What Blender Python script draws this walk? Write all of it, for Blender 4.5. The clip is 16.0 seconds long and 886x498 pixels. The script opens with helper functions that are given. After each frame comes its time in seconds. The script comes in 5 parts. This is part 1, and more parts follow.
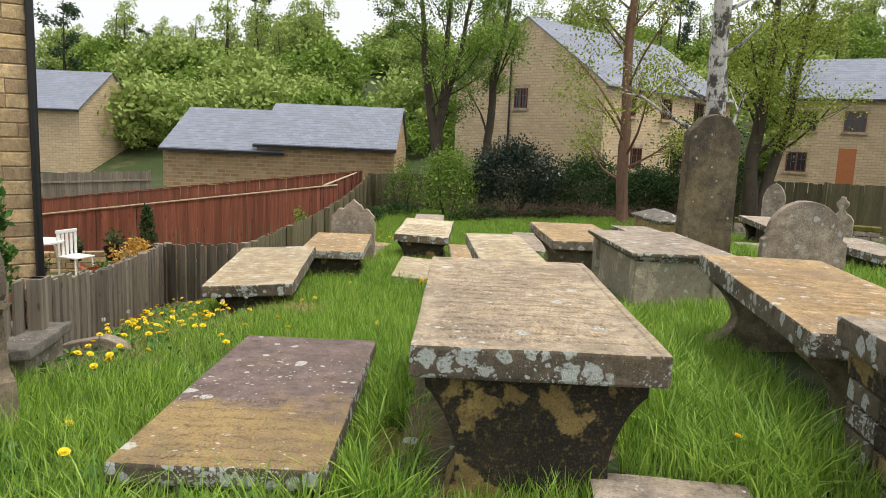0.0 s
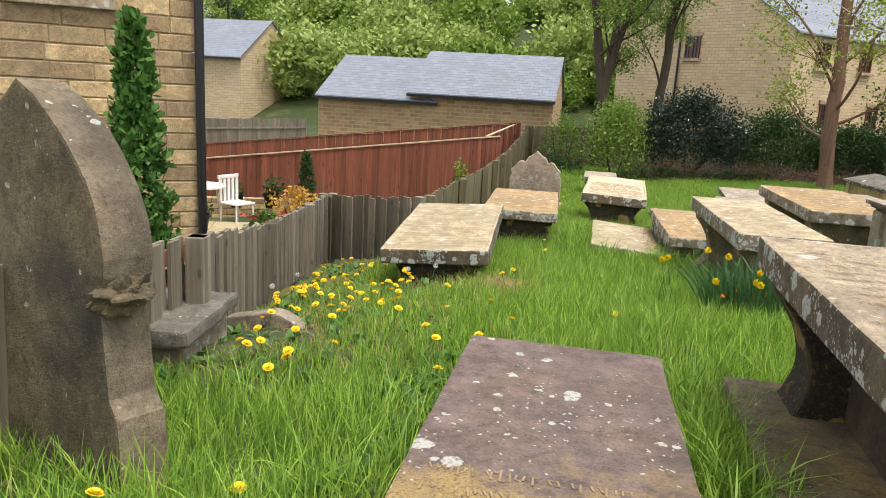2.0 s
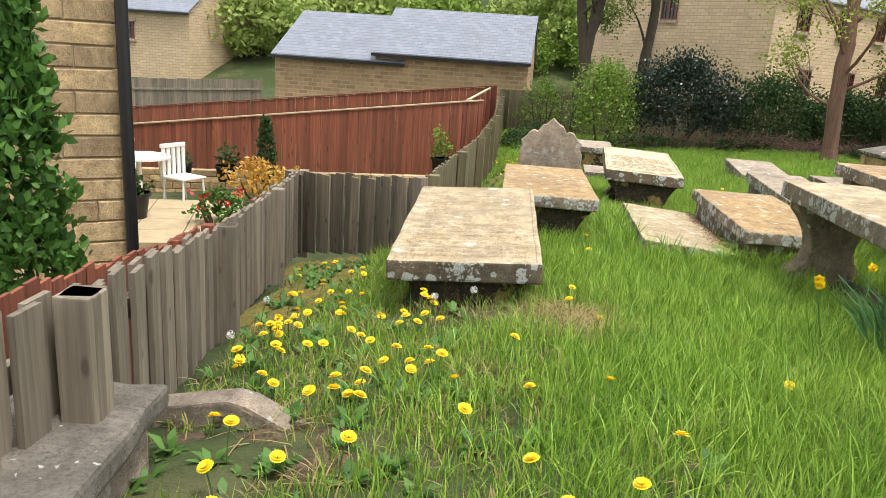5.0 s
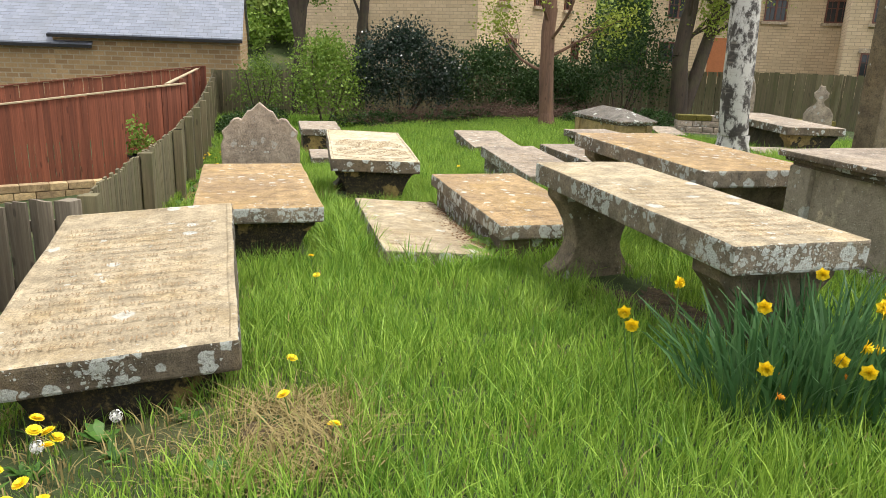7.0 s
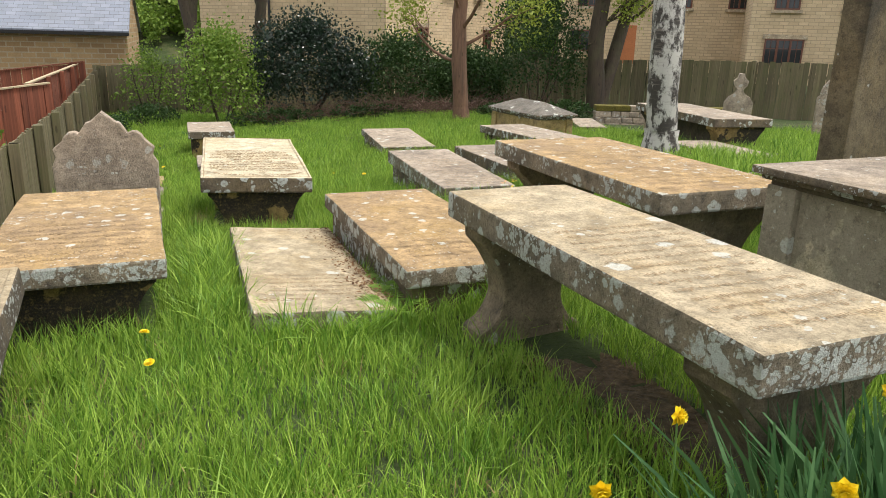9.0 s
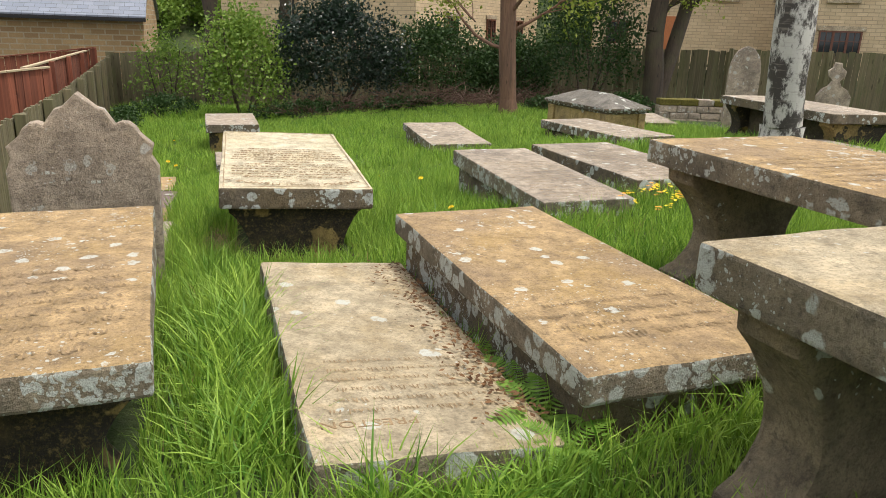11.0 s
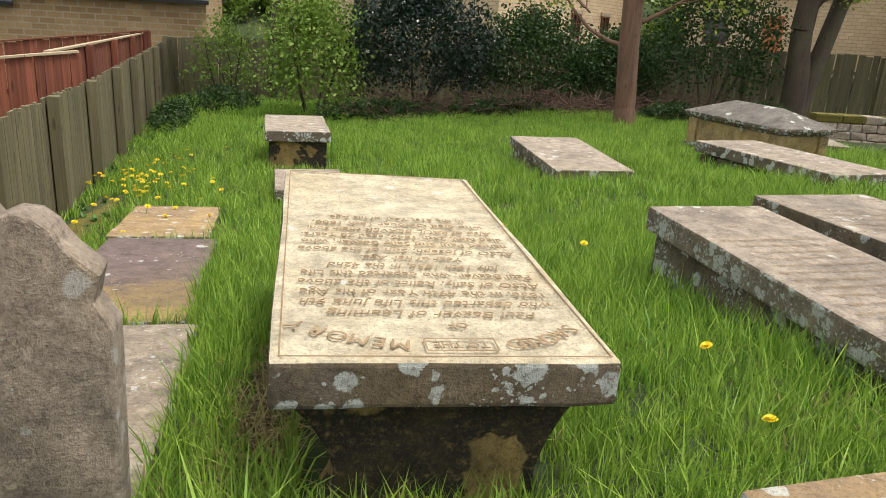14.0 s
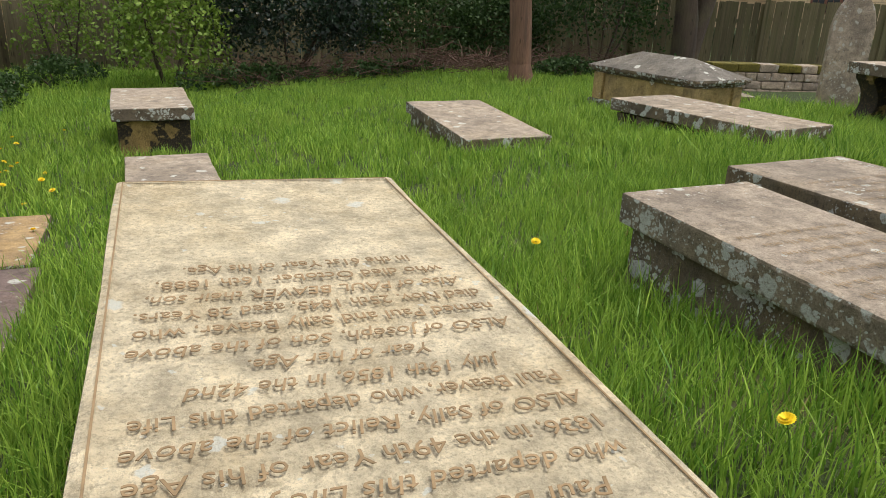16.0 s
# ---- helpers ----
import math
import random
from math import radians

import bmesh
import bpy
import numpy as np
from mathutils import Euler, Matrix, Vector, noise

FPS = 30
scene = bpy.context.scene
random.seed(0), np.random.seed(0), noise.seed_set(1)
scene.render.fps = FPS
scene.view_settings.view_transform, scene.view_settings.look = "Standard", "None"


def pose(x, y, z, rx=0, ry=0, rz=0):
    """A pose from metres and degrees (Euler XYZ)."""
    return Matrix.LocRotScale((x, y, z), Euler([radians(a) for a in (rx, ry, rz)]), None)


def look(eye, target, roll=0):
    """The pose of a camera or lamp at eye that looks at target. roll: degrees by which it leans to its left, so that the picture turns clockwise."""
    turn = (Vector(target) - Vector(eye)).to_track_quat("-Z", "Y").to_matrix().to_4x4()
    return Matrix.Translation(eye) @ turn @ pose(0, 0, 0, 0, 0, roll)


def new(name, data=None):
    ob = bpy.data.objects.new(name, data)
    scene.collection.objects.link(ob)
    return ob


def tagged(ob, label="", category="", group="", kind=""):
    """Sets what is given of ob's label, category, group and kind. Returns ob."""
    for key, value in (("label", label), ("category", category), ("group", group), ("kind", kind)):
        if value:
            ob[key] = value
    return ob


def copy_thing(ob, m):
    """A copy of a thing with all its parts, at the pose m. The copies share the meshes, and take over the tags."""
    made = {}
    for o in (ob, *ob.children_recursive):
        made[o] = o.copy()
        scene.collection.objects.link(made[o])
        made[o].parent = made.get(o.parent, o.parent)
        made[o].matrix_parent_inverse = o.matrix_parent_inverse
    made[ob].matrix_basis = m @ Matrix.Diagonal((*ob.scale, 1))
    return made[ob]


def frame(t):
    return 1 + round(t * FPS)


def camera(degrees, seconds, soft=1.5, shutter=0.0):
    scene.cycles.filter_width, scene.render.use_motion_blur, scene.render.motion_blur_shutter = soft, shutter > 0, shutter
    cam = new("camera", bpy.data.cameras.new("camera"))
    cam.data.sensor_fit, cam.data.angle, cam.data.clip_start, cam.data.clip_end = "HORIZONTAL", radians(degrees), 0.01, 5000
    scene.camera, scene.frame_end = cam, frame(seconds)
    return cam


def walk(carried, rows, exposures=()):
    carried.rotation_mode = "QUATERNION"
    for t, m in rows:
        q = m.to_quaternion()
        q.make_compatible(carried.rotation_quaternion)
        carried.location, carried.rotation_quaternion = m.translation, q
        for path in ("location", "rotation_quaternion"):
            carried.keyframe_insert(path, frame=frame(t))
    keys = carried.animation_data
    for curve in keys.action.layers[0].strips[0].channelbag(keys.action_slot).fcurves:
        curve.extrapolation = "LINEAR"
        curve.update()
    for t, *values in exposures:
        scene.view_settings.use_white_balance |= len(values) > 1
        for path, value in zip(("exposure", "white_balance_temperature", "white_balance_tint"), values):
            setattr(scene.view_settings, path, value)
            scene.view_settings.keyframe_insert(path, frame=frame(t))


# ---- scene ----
cam = camera(62.9, 16.0, 0.6)
PATH = [
    (0, (-0.054, 0.141, 1.32), (-0.067, 2.118, 1.016), 2.4),
    (0.5, (-0.214, 0.564, 1.304), (-0.431, 2.524, 0.973), 2.7),
    (1, (-0.4, 0.946, 1.228), (-0.745, 2.88, 0.85), 3.0),
    (1.5, (-0.629, 1.27, 1.159), (-0.984, 3.194, 0.746), 2.9),
    (2, (-0.877, 1.581, 1.101), (-1.252, 3.495, 0.66), 3.2),
    (2.5, (-1.054, 1.82, 1.059), (-1.447, 3.723, 0.587), 3.6),
    (3, (-1.232, 2.043, 1.039), (-1.587, 3.947, 0.537), 4.1),
    (5.5, (-1.719, 3.797, 0.853), (-1.884, 5.718, 0.322), 3.6),
    (6, (-1.597, 4.253, 0.785), (-1.589, 6.179, 0.243), 3.0),
    (6.5, (-1.551, 4.521, 0.837), (-1.293, 6.425, 0.28), 2.7),
    (7, (-1.486, 4.827, 0.868), (-1.044, 6.699, 0.319), 2.2),
    (7.5, (-1.395, 5.06, 0.821), (-0.825, 6.901, 0.287), 0.8),
    (8, (-1.237, 5.313, 0.929), (-0.599, 7.122, 0.362), 1.6),
    (10.5, (-0.991, 7.282, 0.679), (-0.339, 9.085, 0.112), 1.6),
    (11, (-1.006, 7.795, 0.629), (-0.402, 9.611, 0.048), 1.9),
    (11.5, (-1.0, 8.294, 0.641), (-0.409, 10.106, 0.035), 2.5),
    (12, (-0.956, 8.804, 0.583), (-0.382, 10.621, -0.024), 3.1),
    (12.5, (-0.934, 9.287, 0.604), (-0.404, 11.116, -0.008), 3.4),
    (13, (-0.916, 9.739, 0.619), (-0.406, 11.577, 0.016), 4.1),
    (13.5, (-0.932, 10.127, 0.535), (-0.436, 11.97, -0.066), 4.0),
    (14, (-0.944, 10.494, 0.505), (-0.482, 12.344, -0.095), 3.5),
    (14.5, (-0.933, 10.911, 0.468), (-0.468, 12.757, -0.145), 4.2),
    (15, (-0.882, 11.139, 0.44), (-0.397, 12.978, -0.179), 3.9),
    (15.5, (-0.879, 11.453, 0.411), (-0.294, 13.252, -0.238), 3.7),
    (16, (-0.798, 11.621, 0.389), (-0.044, 13.343, -0.294), 2.4),
]
walk(cam, [(t, look(eye, target, roll)) for t, eye, target, roll in PATH],
     [(0.0, 0.32), (1.5, 0.5), (3.0, 0.78), (7.0, 0.7), (10.5, 0.5), (13.0, 0.52), (15.0, 0.4), (16.0, 0.22)])

# ---- world and light ----
world = bpy.data.worlds.new("overcast_sky")
scene.world = world
world.use_nodes = True
wn = world.node_tree.nodes
sky = wn.new("ShaderNodeTexSky")
sky.sky_type, sky.sun_disc = "NISHITA", False
sky.sun_elevation, sky.sun_rotation = radians(70), radians(124)
sky.air_density, sky.dust_density, sky.ozone_density = 1.2, 6.0, 0.6
haze = wn.new("ShaderNodeMix")
haze.data_type = "RGBA"
haze.inputs[0].default_value = 0.75
haze.inputs[7].default_value = (9.2, 9.3, 9.4, 1)
world.node_tree.links.new(sky.outputs[0], haze.inputs[6])
world.node_tree.links.new(haze.outputs[2], wn["Background"].inputs[0])
wn["Background"].inputs[1].default_value = 0.106
sun = new("sun", bpy.data.lights.new("sun", "SUN"))
sun.data.energy, sun.data.angle, sun.data.color = 2.3, radians(14), (1.0, 0.95, 0.86)
sun.matrix_world = look((9, -4, 30), (0, 2, 0))

# ---- materials ----


def mat(name, rough=0.8, metallic=0.0):
    m = bpy.data.materials.new(name)
    m.use_nodes = True
    b = m.node_tree.nodes["Principled BSDF"]
    b.inputs["Roughness"].default_value = rough
    b.inputs["Metallic"].default_value = metallic
    return m


class G:
    """Short hand for building a node tree."""

    def __init__(self, m):
        self.m, self.t = m, m.node_tree
        self.b = self.t.nodes["Principled BSDF"]
        self.co = self.t.nodes.new("ShaderNodeTexCoord").outputs["Object"]

    def link(self, a, b):
        self.t.links.new(a, b)

    def world_co(self):
        return self.t.nodes.new("ShaderNodeNewGeometry").outputs["Position"]

    def shifted(self):
        """Object coordinates moved by a random amount for each object."""
        info = self.t.nodes.new("ShaderNodeObjectInfo")
        mul = self.t.nodes.new("ShaderNodeVectorMath")
        mul.operation = "MULTIPLY_ADD"
        mul.inputs[1].default_value = (1, 1, 1)
        sc = self.t.nodes.new("ShaderNodeMath")
        sc.operation = "MULTIPLY"
        sc.inputs[1].default_value = 37.0
        self.link(info.outputs["Random"], sc.inputs[0])
        self.link(self.co, mul.inputs[0])
        self.link(sc.outputs[0], mul.inputs[2])
        return mul.outputs[0]

    def scaled(self, co, s):
        n = self.t.nodes.new("ShaderNodeVectorMath")
        n.operation = "MULTIPLY"
        self.link(co, n.inputs[0])
        n.inputs[1].default_value = s
        return n.outputs[0]

    def noise(self, co, scale, detail=4.0, rough=0.6):
        n = self.t.nodes.new("ShaderNodeTexNoise")
        n.inputs["Scale"].default_value, n.inputs["Detail"].default_value, n.inputs["Roughness"].default_value = scale, detail, rough
        self.link(co, n.inputs["Vector"])
        return n.outputs["Fac"]

    def voronoi(self, co, scale, rand=1.0):
        n = self.t.nodes.new("ShaderNodeTexVoronoi")
        n.inputs["Scale"].default_value, n.inputs["Randomness"].default_value = scale, rand
        self.link(co, n.inputs["Vector"])
        return n

    def step(self, v, a, b):
        n = self.t.nodes.new("ShaderNodeMapRange")
        n.inputs[1].default_value, n.inputs[2].default_value = a, b
        self.link(v, n.inputs[0])
        return n.outputs[0]

    def math(self, op, a, b):
        n = self.t.nodes.new("ShaderNodeMath")
        n.operation = op
        for i, v in enumerate((a, b)):
            if isinstance(v, (int, float)):
                n.inputs[i].default_value = v
            else:
                self.link(v, n.inputs[i])
        return n.outputs[0]

    def mix(self, f, a, b, blend="MIX"):
        n = self.t.nodes.new("ShaderNodeMix")
        n.data_type, n.blend_type = "RGBA", blend
        if isinstance(f, (int, float)):
            n.inputs[0].default_value = f
        else:
            self.link(f, n.inputs[0])
        for i, v in ((6, a), (7, b)):
            if isinstance(v, tuple):
                n.inputs[i].default_value = (*v, 1)
            else:
                self.link(v, n.inputs[i])
        return n.outputs[2]

    def random(self):
        return self.t.nodes.new("ShaderNodeObjectInfo").outputs["Random"]

    def island(self):
        return self.t.nodes.new("ShaderNodeNewGeometry").outputs["Random Per Island"]

    def colour(self, v):
        if isinstance(v, tuple):
            self.b.inputs["Base Color"].default_value = (*v, 1)
        else:
            self.link(v, self.b.inputs["Base Color"])

    def bump(self, h, dist, strength=0.7):
        n = self.t.nodes.new("ShaderNodeBump")
        n.inputs["Strength"].default_value, n.inputs["Distance"].default_value = strength, dist
        self.link(h, n.inputs["Height"])
        self.link(n.outputs[0], self.b.inputs["Normal"])
        return n


def stone(name, base, stain, ochre=0.3, spots=0.12, dark=0.4, lichen=(0.60, 0.61, 0.56), spot_scale=9.0, split=None, crust=None):
    """Weathered sandstone: tone patches, dark stains, ochre algae and pale lichen of two sizes.
    split: a second colour on the part of the stone below that y; crust: a colour laid bare where a black crust peels."""
    m = mat(name, 0.92)
    g = G(m)
    co = g.shifted()
    big, mid, low, fine = g.noise(co, 1.6, 6, 0.65), g.noise(co, 8.0, 8, 0.75), g.noise(co, 3.3, 6, 0.7), g.noise(co, 85.0, 5, 0.75)
    c = g.mix(g.step(mid, 0.36, 0.64), tuple(v * 0.55 for v in base), tuple(min(1, v * 1.28) for v in base))
    if split:
        sep = g.t.nodes.new("ShaderNodeSeparateXYZ")
        g.link(g.co, sep.inputs[0])
        edge = g.math("ADD", sep.outputs[1], g.math("MULTIPLY", g.math("SUBTRACT", low, 0.5), 1.3))
        c = g.mix(g.step(edge, split[0] - 0.12, split[0] + 0.12), g.mix(g.step(mid, 0.3, 0.7), tuple(v * 0.75 for v in split[1]), split[1]), c)
    c = g.mix(g.math("MULTIPLY", g.step(g.noise(g.scaled(co, (1.3, 1.3, 0.6)), 2.1, 5, 0.7), 0.48, 0.66), ochre), c, (0.44, 0.28, 0.08))
    if crust:
        c = g.mix(g.step(g.noise(co, 2.6, 5, 0.6), 0.43, 0.45), c, g.mix(g.step(mid, 0.3, 0.7), tuple(v * 0.6 for v in crust), crust))
    c = g.mix(g.math("MULTIPLY", g.step(big, 0.47, 0.62), dark), c, stain)
    c = g.mix(g.math("MULTIPLY", g.step(low, 0.52, 0.72), 0.35), c, tuple(v * 0.45 for v in base))
    c = g.mix(g.math("MULTIPLY", g.step(fine, 0.5, 0.62), 0.55), c, tuple(v * 0.35 for v in base))
    c = g.mix(g.math("MULTIPLY", g.step(g.noise(co, 19.0, 6, 0.8), 0.54, 0.62), 0.45), c, tuple(v * 0.5 for v in stain))
    c = g.mix(g.math("MULTIPLY", g.step(g.noise(co, 33, 4, 0.7), 0.56, 0.7), 0.3), c, tuple(min(1, v * 1.5) for v in base))
    if spots:
        warp = g.t.nodes.new("ShaderNodeVectorMath")
        warp.operation = "MULTIPLY_ADD"
        wob = g.t.nodes.new("ShaderNodeTexNoise")
        wob.inputs["Scale"].default_value, wob.inputs["Detail"].default_value = 22.0, 4.0
        g.link(co, wob.inputs["Vector"])
        g.link(wob.outputs["Color"], warp.inputs[0])
        warp.inputs[1].default_value = (0.05, 0.05, 0.05)
        g.link(co, warp.inputs[2])
        patchy = g.step(g.noise(co, 2.6, 3), 0.42, 0.62)
        for k, (sc, share_, size_) in enumerate(((spot_scale, spots, 0.4), (spot_scale * 2.4, spots * 1.3, 0.36), (spot_scale * 6, spots * 1.5, 0.34))):
            v = g.voronoi(warp.outputs[0], sc)
            pick = g.t.nodes.new("ShaderNodeSeparateColor")
            g.link(v.outputs["Color"], pick.inputs[0])
            grow = g.math("MULTIPLY", g.step(pick.outputs[k], 1.0 - share_, 1.0 - 0.25 * share_), size_ * (1.45 if spots > 0.55 else 1.0))
            if k:
                grow = g.math("MULTIPLY", grow, g.math("ADD", patchy, 0.15))
            edge = g.math("SUBTRACT", grow, v.outputs["Distance"])
            f = g.math("MULTIPLY", g.step(edge, 0.0, 0.06), g.step(g.noise(co, 60, 4, 0.7), 0.3, 0.5))
            c = g.mix(g.math("MULTIPLY", f, 0.85), c, lichen)
    g.colour(c)
    h = g.math("ADD", g.math("MULTIPLY", mid, 0.8), g.math("MULTIPLY", fine, 0.5))
    g.bump(h, 0.02, 1.0)
    return m


def plain(name, col, rough=0.7, var=0.25, scale=14.0, metallic=0.0, bump=0.002):
    m = mat(name, rough, metallic)
    g = G(m)
    co = g.shifted()
    a, b = g.noise(co, scale, 5), g.noise(co, scale * 0.15, 3)
    c = g.mix(g.step(a, 0.3, 0.7), tuple(v * (1 - var) for v in col), tuple(min(1, v * (1 + var)) for v in col))
    c = g.mix(g.math("MULTIPLY", g.step(b, 0.45, 0.7), 0.4), c, tuple(v * (1 - 1.4 * var) for v in col))
    g.colour(c)
    if bump:
        g.bump(a, bump)
    return m


def timber(name, col, dirt, grain=1.0, green=0.0):
    """Weathered upright boards: grain along z, knots, streaks, varied by object."""
    m = mat(name, 0.85)
    g = G(m)
    co = g.shifted()
    fib = g.noise(g.scaled(co, (60, 60, 2.0)), 1.0, 5, 0.65)
    streak = g.noise(g.scaled(co, (9, 9, 0.7)), 1.0, 4)
    c = g.mix(g.step(fib, 0.3, 0.7), tuple(v * 0.62 for v in col), tuple(min(1, v * 1.25) for v in col))
    c = g.mix(g.math("MULTIPLY", g.step(streak, 0.45, 0.7), 0.7), c, dirt)
    tone = g.mix(g.random(), (0.72, 0.72, 0.72), (1.15, 1.15, 1.15))
    c = g.mix(1.0, c, tone, "MULTIPLY")
    if green:
        c = g.mix(g.math("MULTIPLY", g.step(g.noise(co, 2.5, 4), 0.45, 0.65), green), c, (0.12, 0.13, 0.05))
    k = g.voronoi(g.scaled(co, (9, 9, 3.2)), 1.0)
    c = g.mix(g.math("MULTIPLY", g.step(g.math("SUBTRACT", 0.16, k.outputs["Distance"]), 0.0, 0.06), 0.7), c, tuple(v * 0.25 for v in col))
    g.colour(c)
    g.bump(fib, 0.003 * grain, 0.8)
    return m


def leaf_mat(name, a, b, rough=0.55, shine=0.3):
    """Leaves vary one by one; thin, so some light comes through."""
    m = mat(name, rough)
    g = G(m)
    c = g.mix(g.island(), a, b)
    g.colour(c)
    g.b.inputs["Specular IOR Level"].default_value = shine
    tr = g.t.nodes.new("ShaderNodeBsdfTranslucent")
    g.link(c, tr.inputs[0])
    mixer = g.t.nodes.new("ShaderNodeMixShader")
    mixer.inputs[0].default_value = 0.3
    g.link(g.b.outputs[0], mixer.inputs[1])
    g.link(tr.outputs[0], mixer.inputs[2])
    g.link(mixer.outputs[0], g.t.nodes["Material Output"].inputs[0])
    return m


def masonry(name, cols, w, h, mortar=(0.32, 0.27, 0.2), gap=0.012):
    """Coursed stone for walls that stay far off."""
    m = mat(name, 0.9)
    g = G(m)
    sep = g.t.nodes.new("ShaderNodeSeparateXYZ")
    g.link(g.co, sep.inputs[0])
    comb = g.t.nodes.new("ShaderNodeCombineXYZ")
    g.link(g.math("ADD", sep.outputs[0], sep.outputs[1]), comb.inputs[0])
    g.link(sep.outputs[2], comb.inputs[1])
    b = g.t.nodes.new("ShaderNodeTexBrick")
    g.link(comb.outputs[0], b.inputs["Vector"])
    b.inputs["Scale"].default_value = 1.0
    b.inputs["Brick Width"].default_value, b.inputs["Row Height"].default_value = w, h
    b.inputs["Mortar Size"].default_value = gap
    b.inputs["Color1"].default_value, b.inputs["Color2"].default_value = (*cols[0], 1), (*cols[1], 1)
    b.inputs["Mortar"].default_value = (*mortar, 1)
    n = g.noise(g.co, 1.2, 5)
    c = g.mix(g.math("MULTIPLY", g.step(n, 0.4, 0.7), 0.5), b.outputs["Color"], tuple(v * 0.6 for v in cols[0]))
    f = g.noise(g.co, 18, 4)
    c = g.mix(g.math("MULTIPLY", g.step(f, 0.4, 0.7), 0.3), c, tuple(v * 0.7 for v in cols[1]))
    g.colour(c)
    inv = g.math("SUBTRACT", 1.0, b.outputs["Fac"])
    g.bump(g.math("ADD", inv, g.math("MULTIPLY", f, 0.5)), 0.02)
    return m


def slate_mat():
    m = mat("roof_slate", 0.45)
    g = G(m)
    sep = g.t.nodes.new("ShaderNodeSeparateXYZ")
    g.link(g.co, sep.inputs[0])
    comb = g.t.nodes.new("ShaderNodeCombineXYZ")
    g.link(sep.outputs[0], comb.inputs[0])
    g.link(sep.outputs[2], comb.inputs[1])
    b = g.t.nodes.new("ShaderNodeTexBrick")
    g.link(comb.outputs[0], b.inputs["Vector"])
    b.inputs["Scale"].default_value = 1.0
    b.inputs["Brick Width"].default_value, b.inputs["Row Height"].default_value = 0.3, 0.12
    b.inputs["Mortar Size"].default_value = 0.006
    b.inputs["Color1"].default_value, b.inputs["Color2"].default_value = (0.17, 0.19, 0.24, 1), (0.23, 0.25, 0.31, 1)
    b.inputs["Mortar"].default_value = (0.07, 0.08, 0.1, 1)
    n = g.noise(g.co, 0.9, 5)
    g.colour(g.mix(g.math("MULTIPLY", g.step(n, 0.45, 0.75), 0.5), b.outputs["Color"], (0.13, 0.14, 0.15)))
    g.bump(b.outputs["Fac"], -0.01)
    return m


M_TOP = stone("sandstone_top", (0.50, 0.40, 0.28), (0.20, 0.15, 0.12), 0.15, 0.14, 0.5)
M_PALE = stone("pale_sandstone_top", (0.55, 0.455, 0.31), (0.34, 0.27, 0.17), 0.35, 0.12, 0.4)
M_CREAM = stone("cream_sandstone_top", (0.68, 0.59, 0.425), (0.52, 0.43, 0.27), 0.3, 0.08, 0.25)
M_PURPLE = stone("purple_grey_sandstone", (0.22, 0.16, 0.145), (0.13, 0.10, 0.09), 0.1, 0.14, 0.4, split=(-0.3, (0.46, 0.32, 0.13)))
M_OCHRE = stone("ochre_sandstone_top", (0.48, 0.33, 0.17), (0.24, 0.17, 0.12), 0.45, 0.32, 0.5, spot_scale=13.0)
# dark lichened edge stone, with the side faces' shade put into its colour
M_EDGE = stone("dark_shaded_stone_edge", (0.17, 0.135, 0.095), (0.05, 0.042, 0.035), 0.15, 0.62, 0.4, (0.55, 0.58, 0.56), 13.0)
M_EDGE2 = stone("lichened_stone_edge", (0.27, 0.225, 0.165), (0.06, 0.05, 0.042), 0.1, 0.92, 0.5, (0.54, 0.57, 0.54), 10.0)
# ochre stone with black crust; its blackness also holds the shade under slabs
M_PED = stone("pedestal_stone", (0.36, 0.25, 0.095), (0.02, 0.018, 0.016), 0.2, 0.0, 0.3, crust=(0.03, 0.025, 0.02))
M_LEG = stone("curved_leg_stone", (0.27, 0.215, 0.145), (0.07, 0.058, 0.046), 0.15, 0.1, 0.7)
M_HEAD = stone("headstone_stone", (0.42, 0.34, 0.265), (0.13, 0.11, 0.095), 0.12, 0.5, 0.6, (0.50, 0.48, 0.44), spot_scale=11.0)
M_DARKHEAD = stone("dark_headstone_stone", (0.17, 0.135, 0.08), (0.035, 0.03, 0.023), 0.12, 0.05, 0.85, (0.42, 0.42, 0.38), 24.0)
M_GREY = stone("grey_stone_top", (0.43, 0.355, 0.28), (0.15, 0.125, 0.105), 0.12, 0.16, 0.5)
M_PANEL = stone("peeling_panel_stone", (0.62, 0.54, 0.40), (0.2, 0.17, 0.13), 0.2, 0.1, 0.25, crust=(0.48, 0.41, 0.31))
M_LID = stone("dark_grey_lid", (0.21, 0.19, 0.165), (0.09, 0.08, 0.07), 0.05, 0.16, 0.5)
M_OCHREPANEL = stone("ochre_panel_stone", (0.50, 0.36, 0.16), (0.10, 0.085, 0.06), 0.5, 0.03, 0.45)
M_LETTER = plain("engraved_letters", (0.29, 0.2, 0.11), 0.95, 0.3)
# near-black: the deep shade under table tombs is put into this colour
M_CORESHADE = stone("shade_dark_core_stone", (0.10, 0.082, 0.055), (0.025, 0.022, 0.018), 0.1, 0.0, 0.6)
M_MOSSY = stone("mossy_base_stone", (0.24, 0.19, 0.12), (0.06, 0.05, 0.03), 0.6, 0.06, 0.5)
M_MOSS = plain("moss", (0.13, 0.11, 0.02), 1.0, 0.5, 40, bump=0.01)
M_FENCE = timber("grey_weathered_board", (0.25, 0.21, 0.16), (0.12, 0.10, 0.075))
M_LONG = timber("brown_fence_board", (0.20, 0.165, 0.095), (0.10, 0.085, 0.05), green=0.5)
M_RED = timber("red_stained_board", (0.27, 0.085, 0.046), (0.13, 0.042, 0.026))
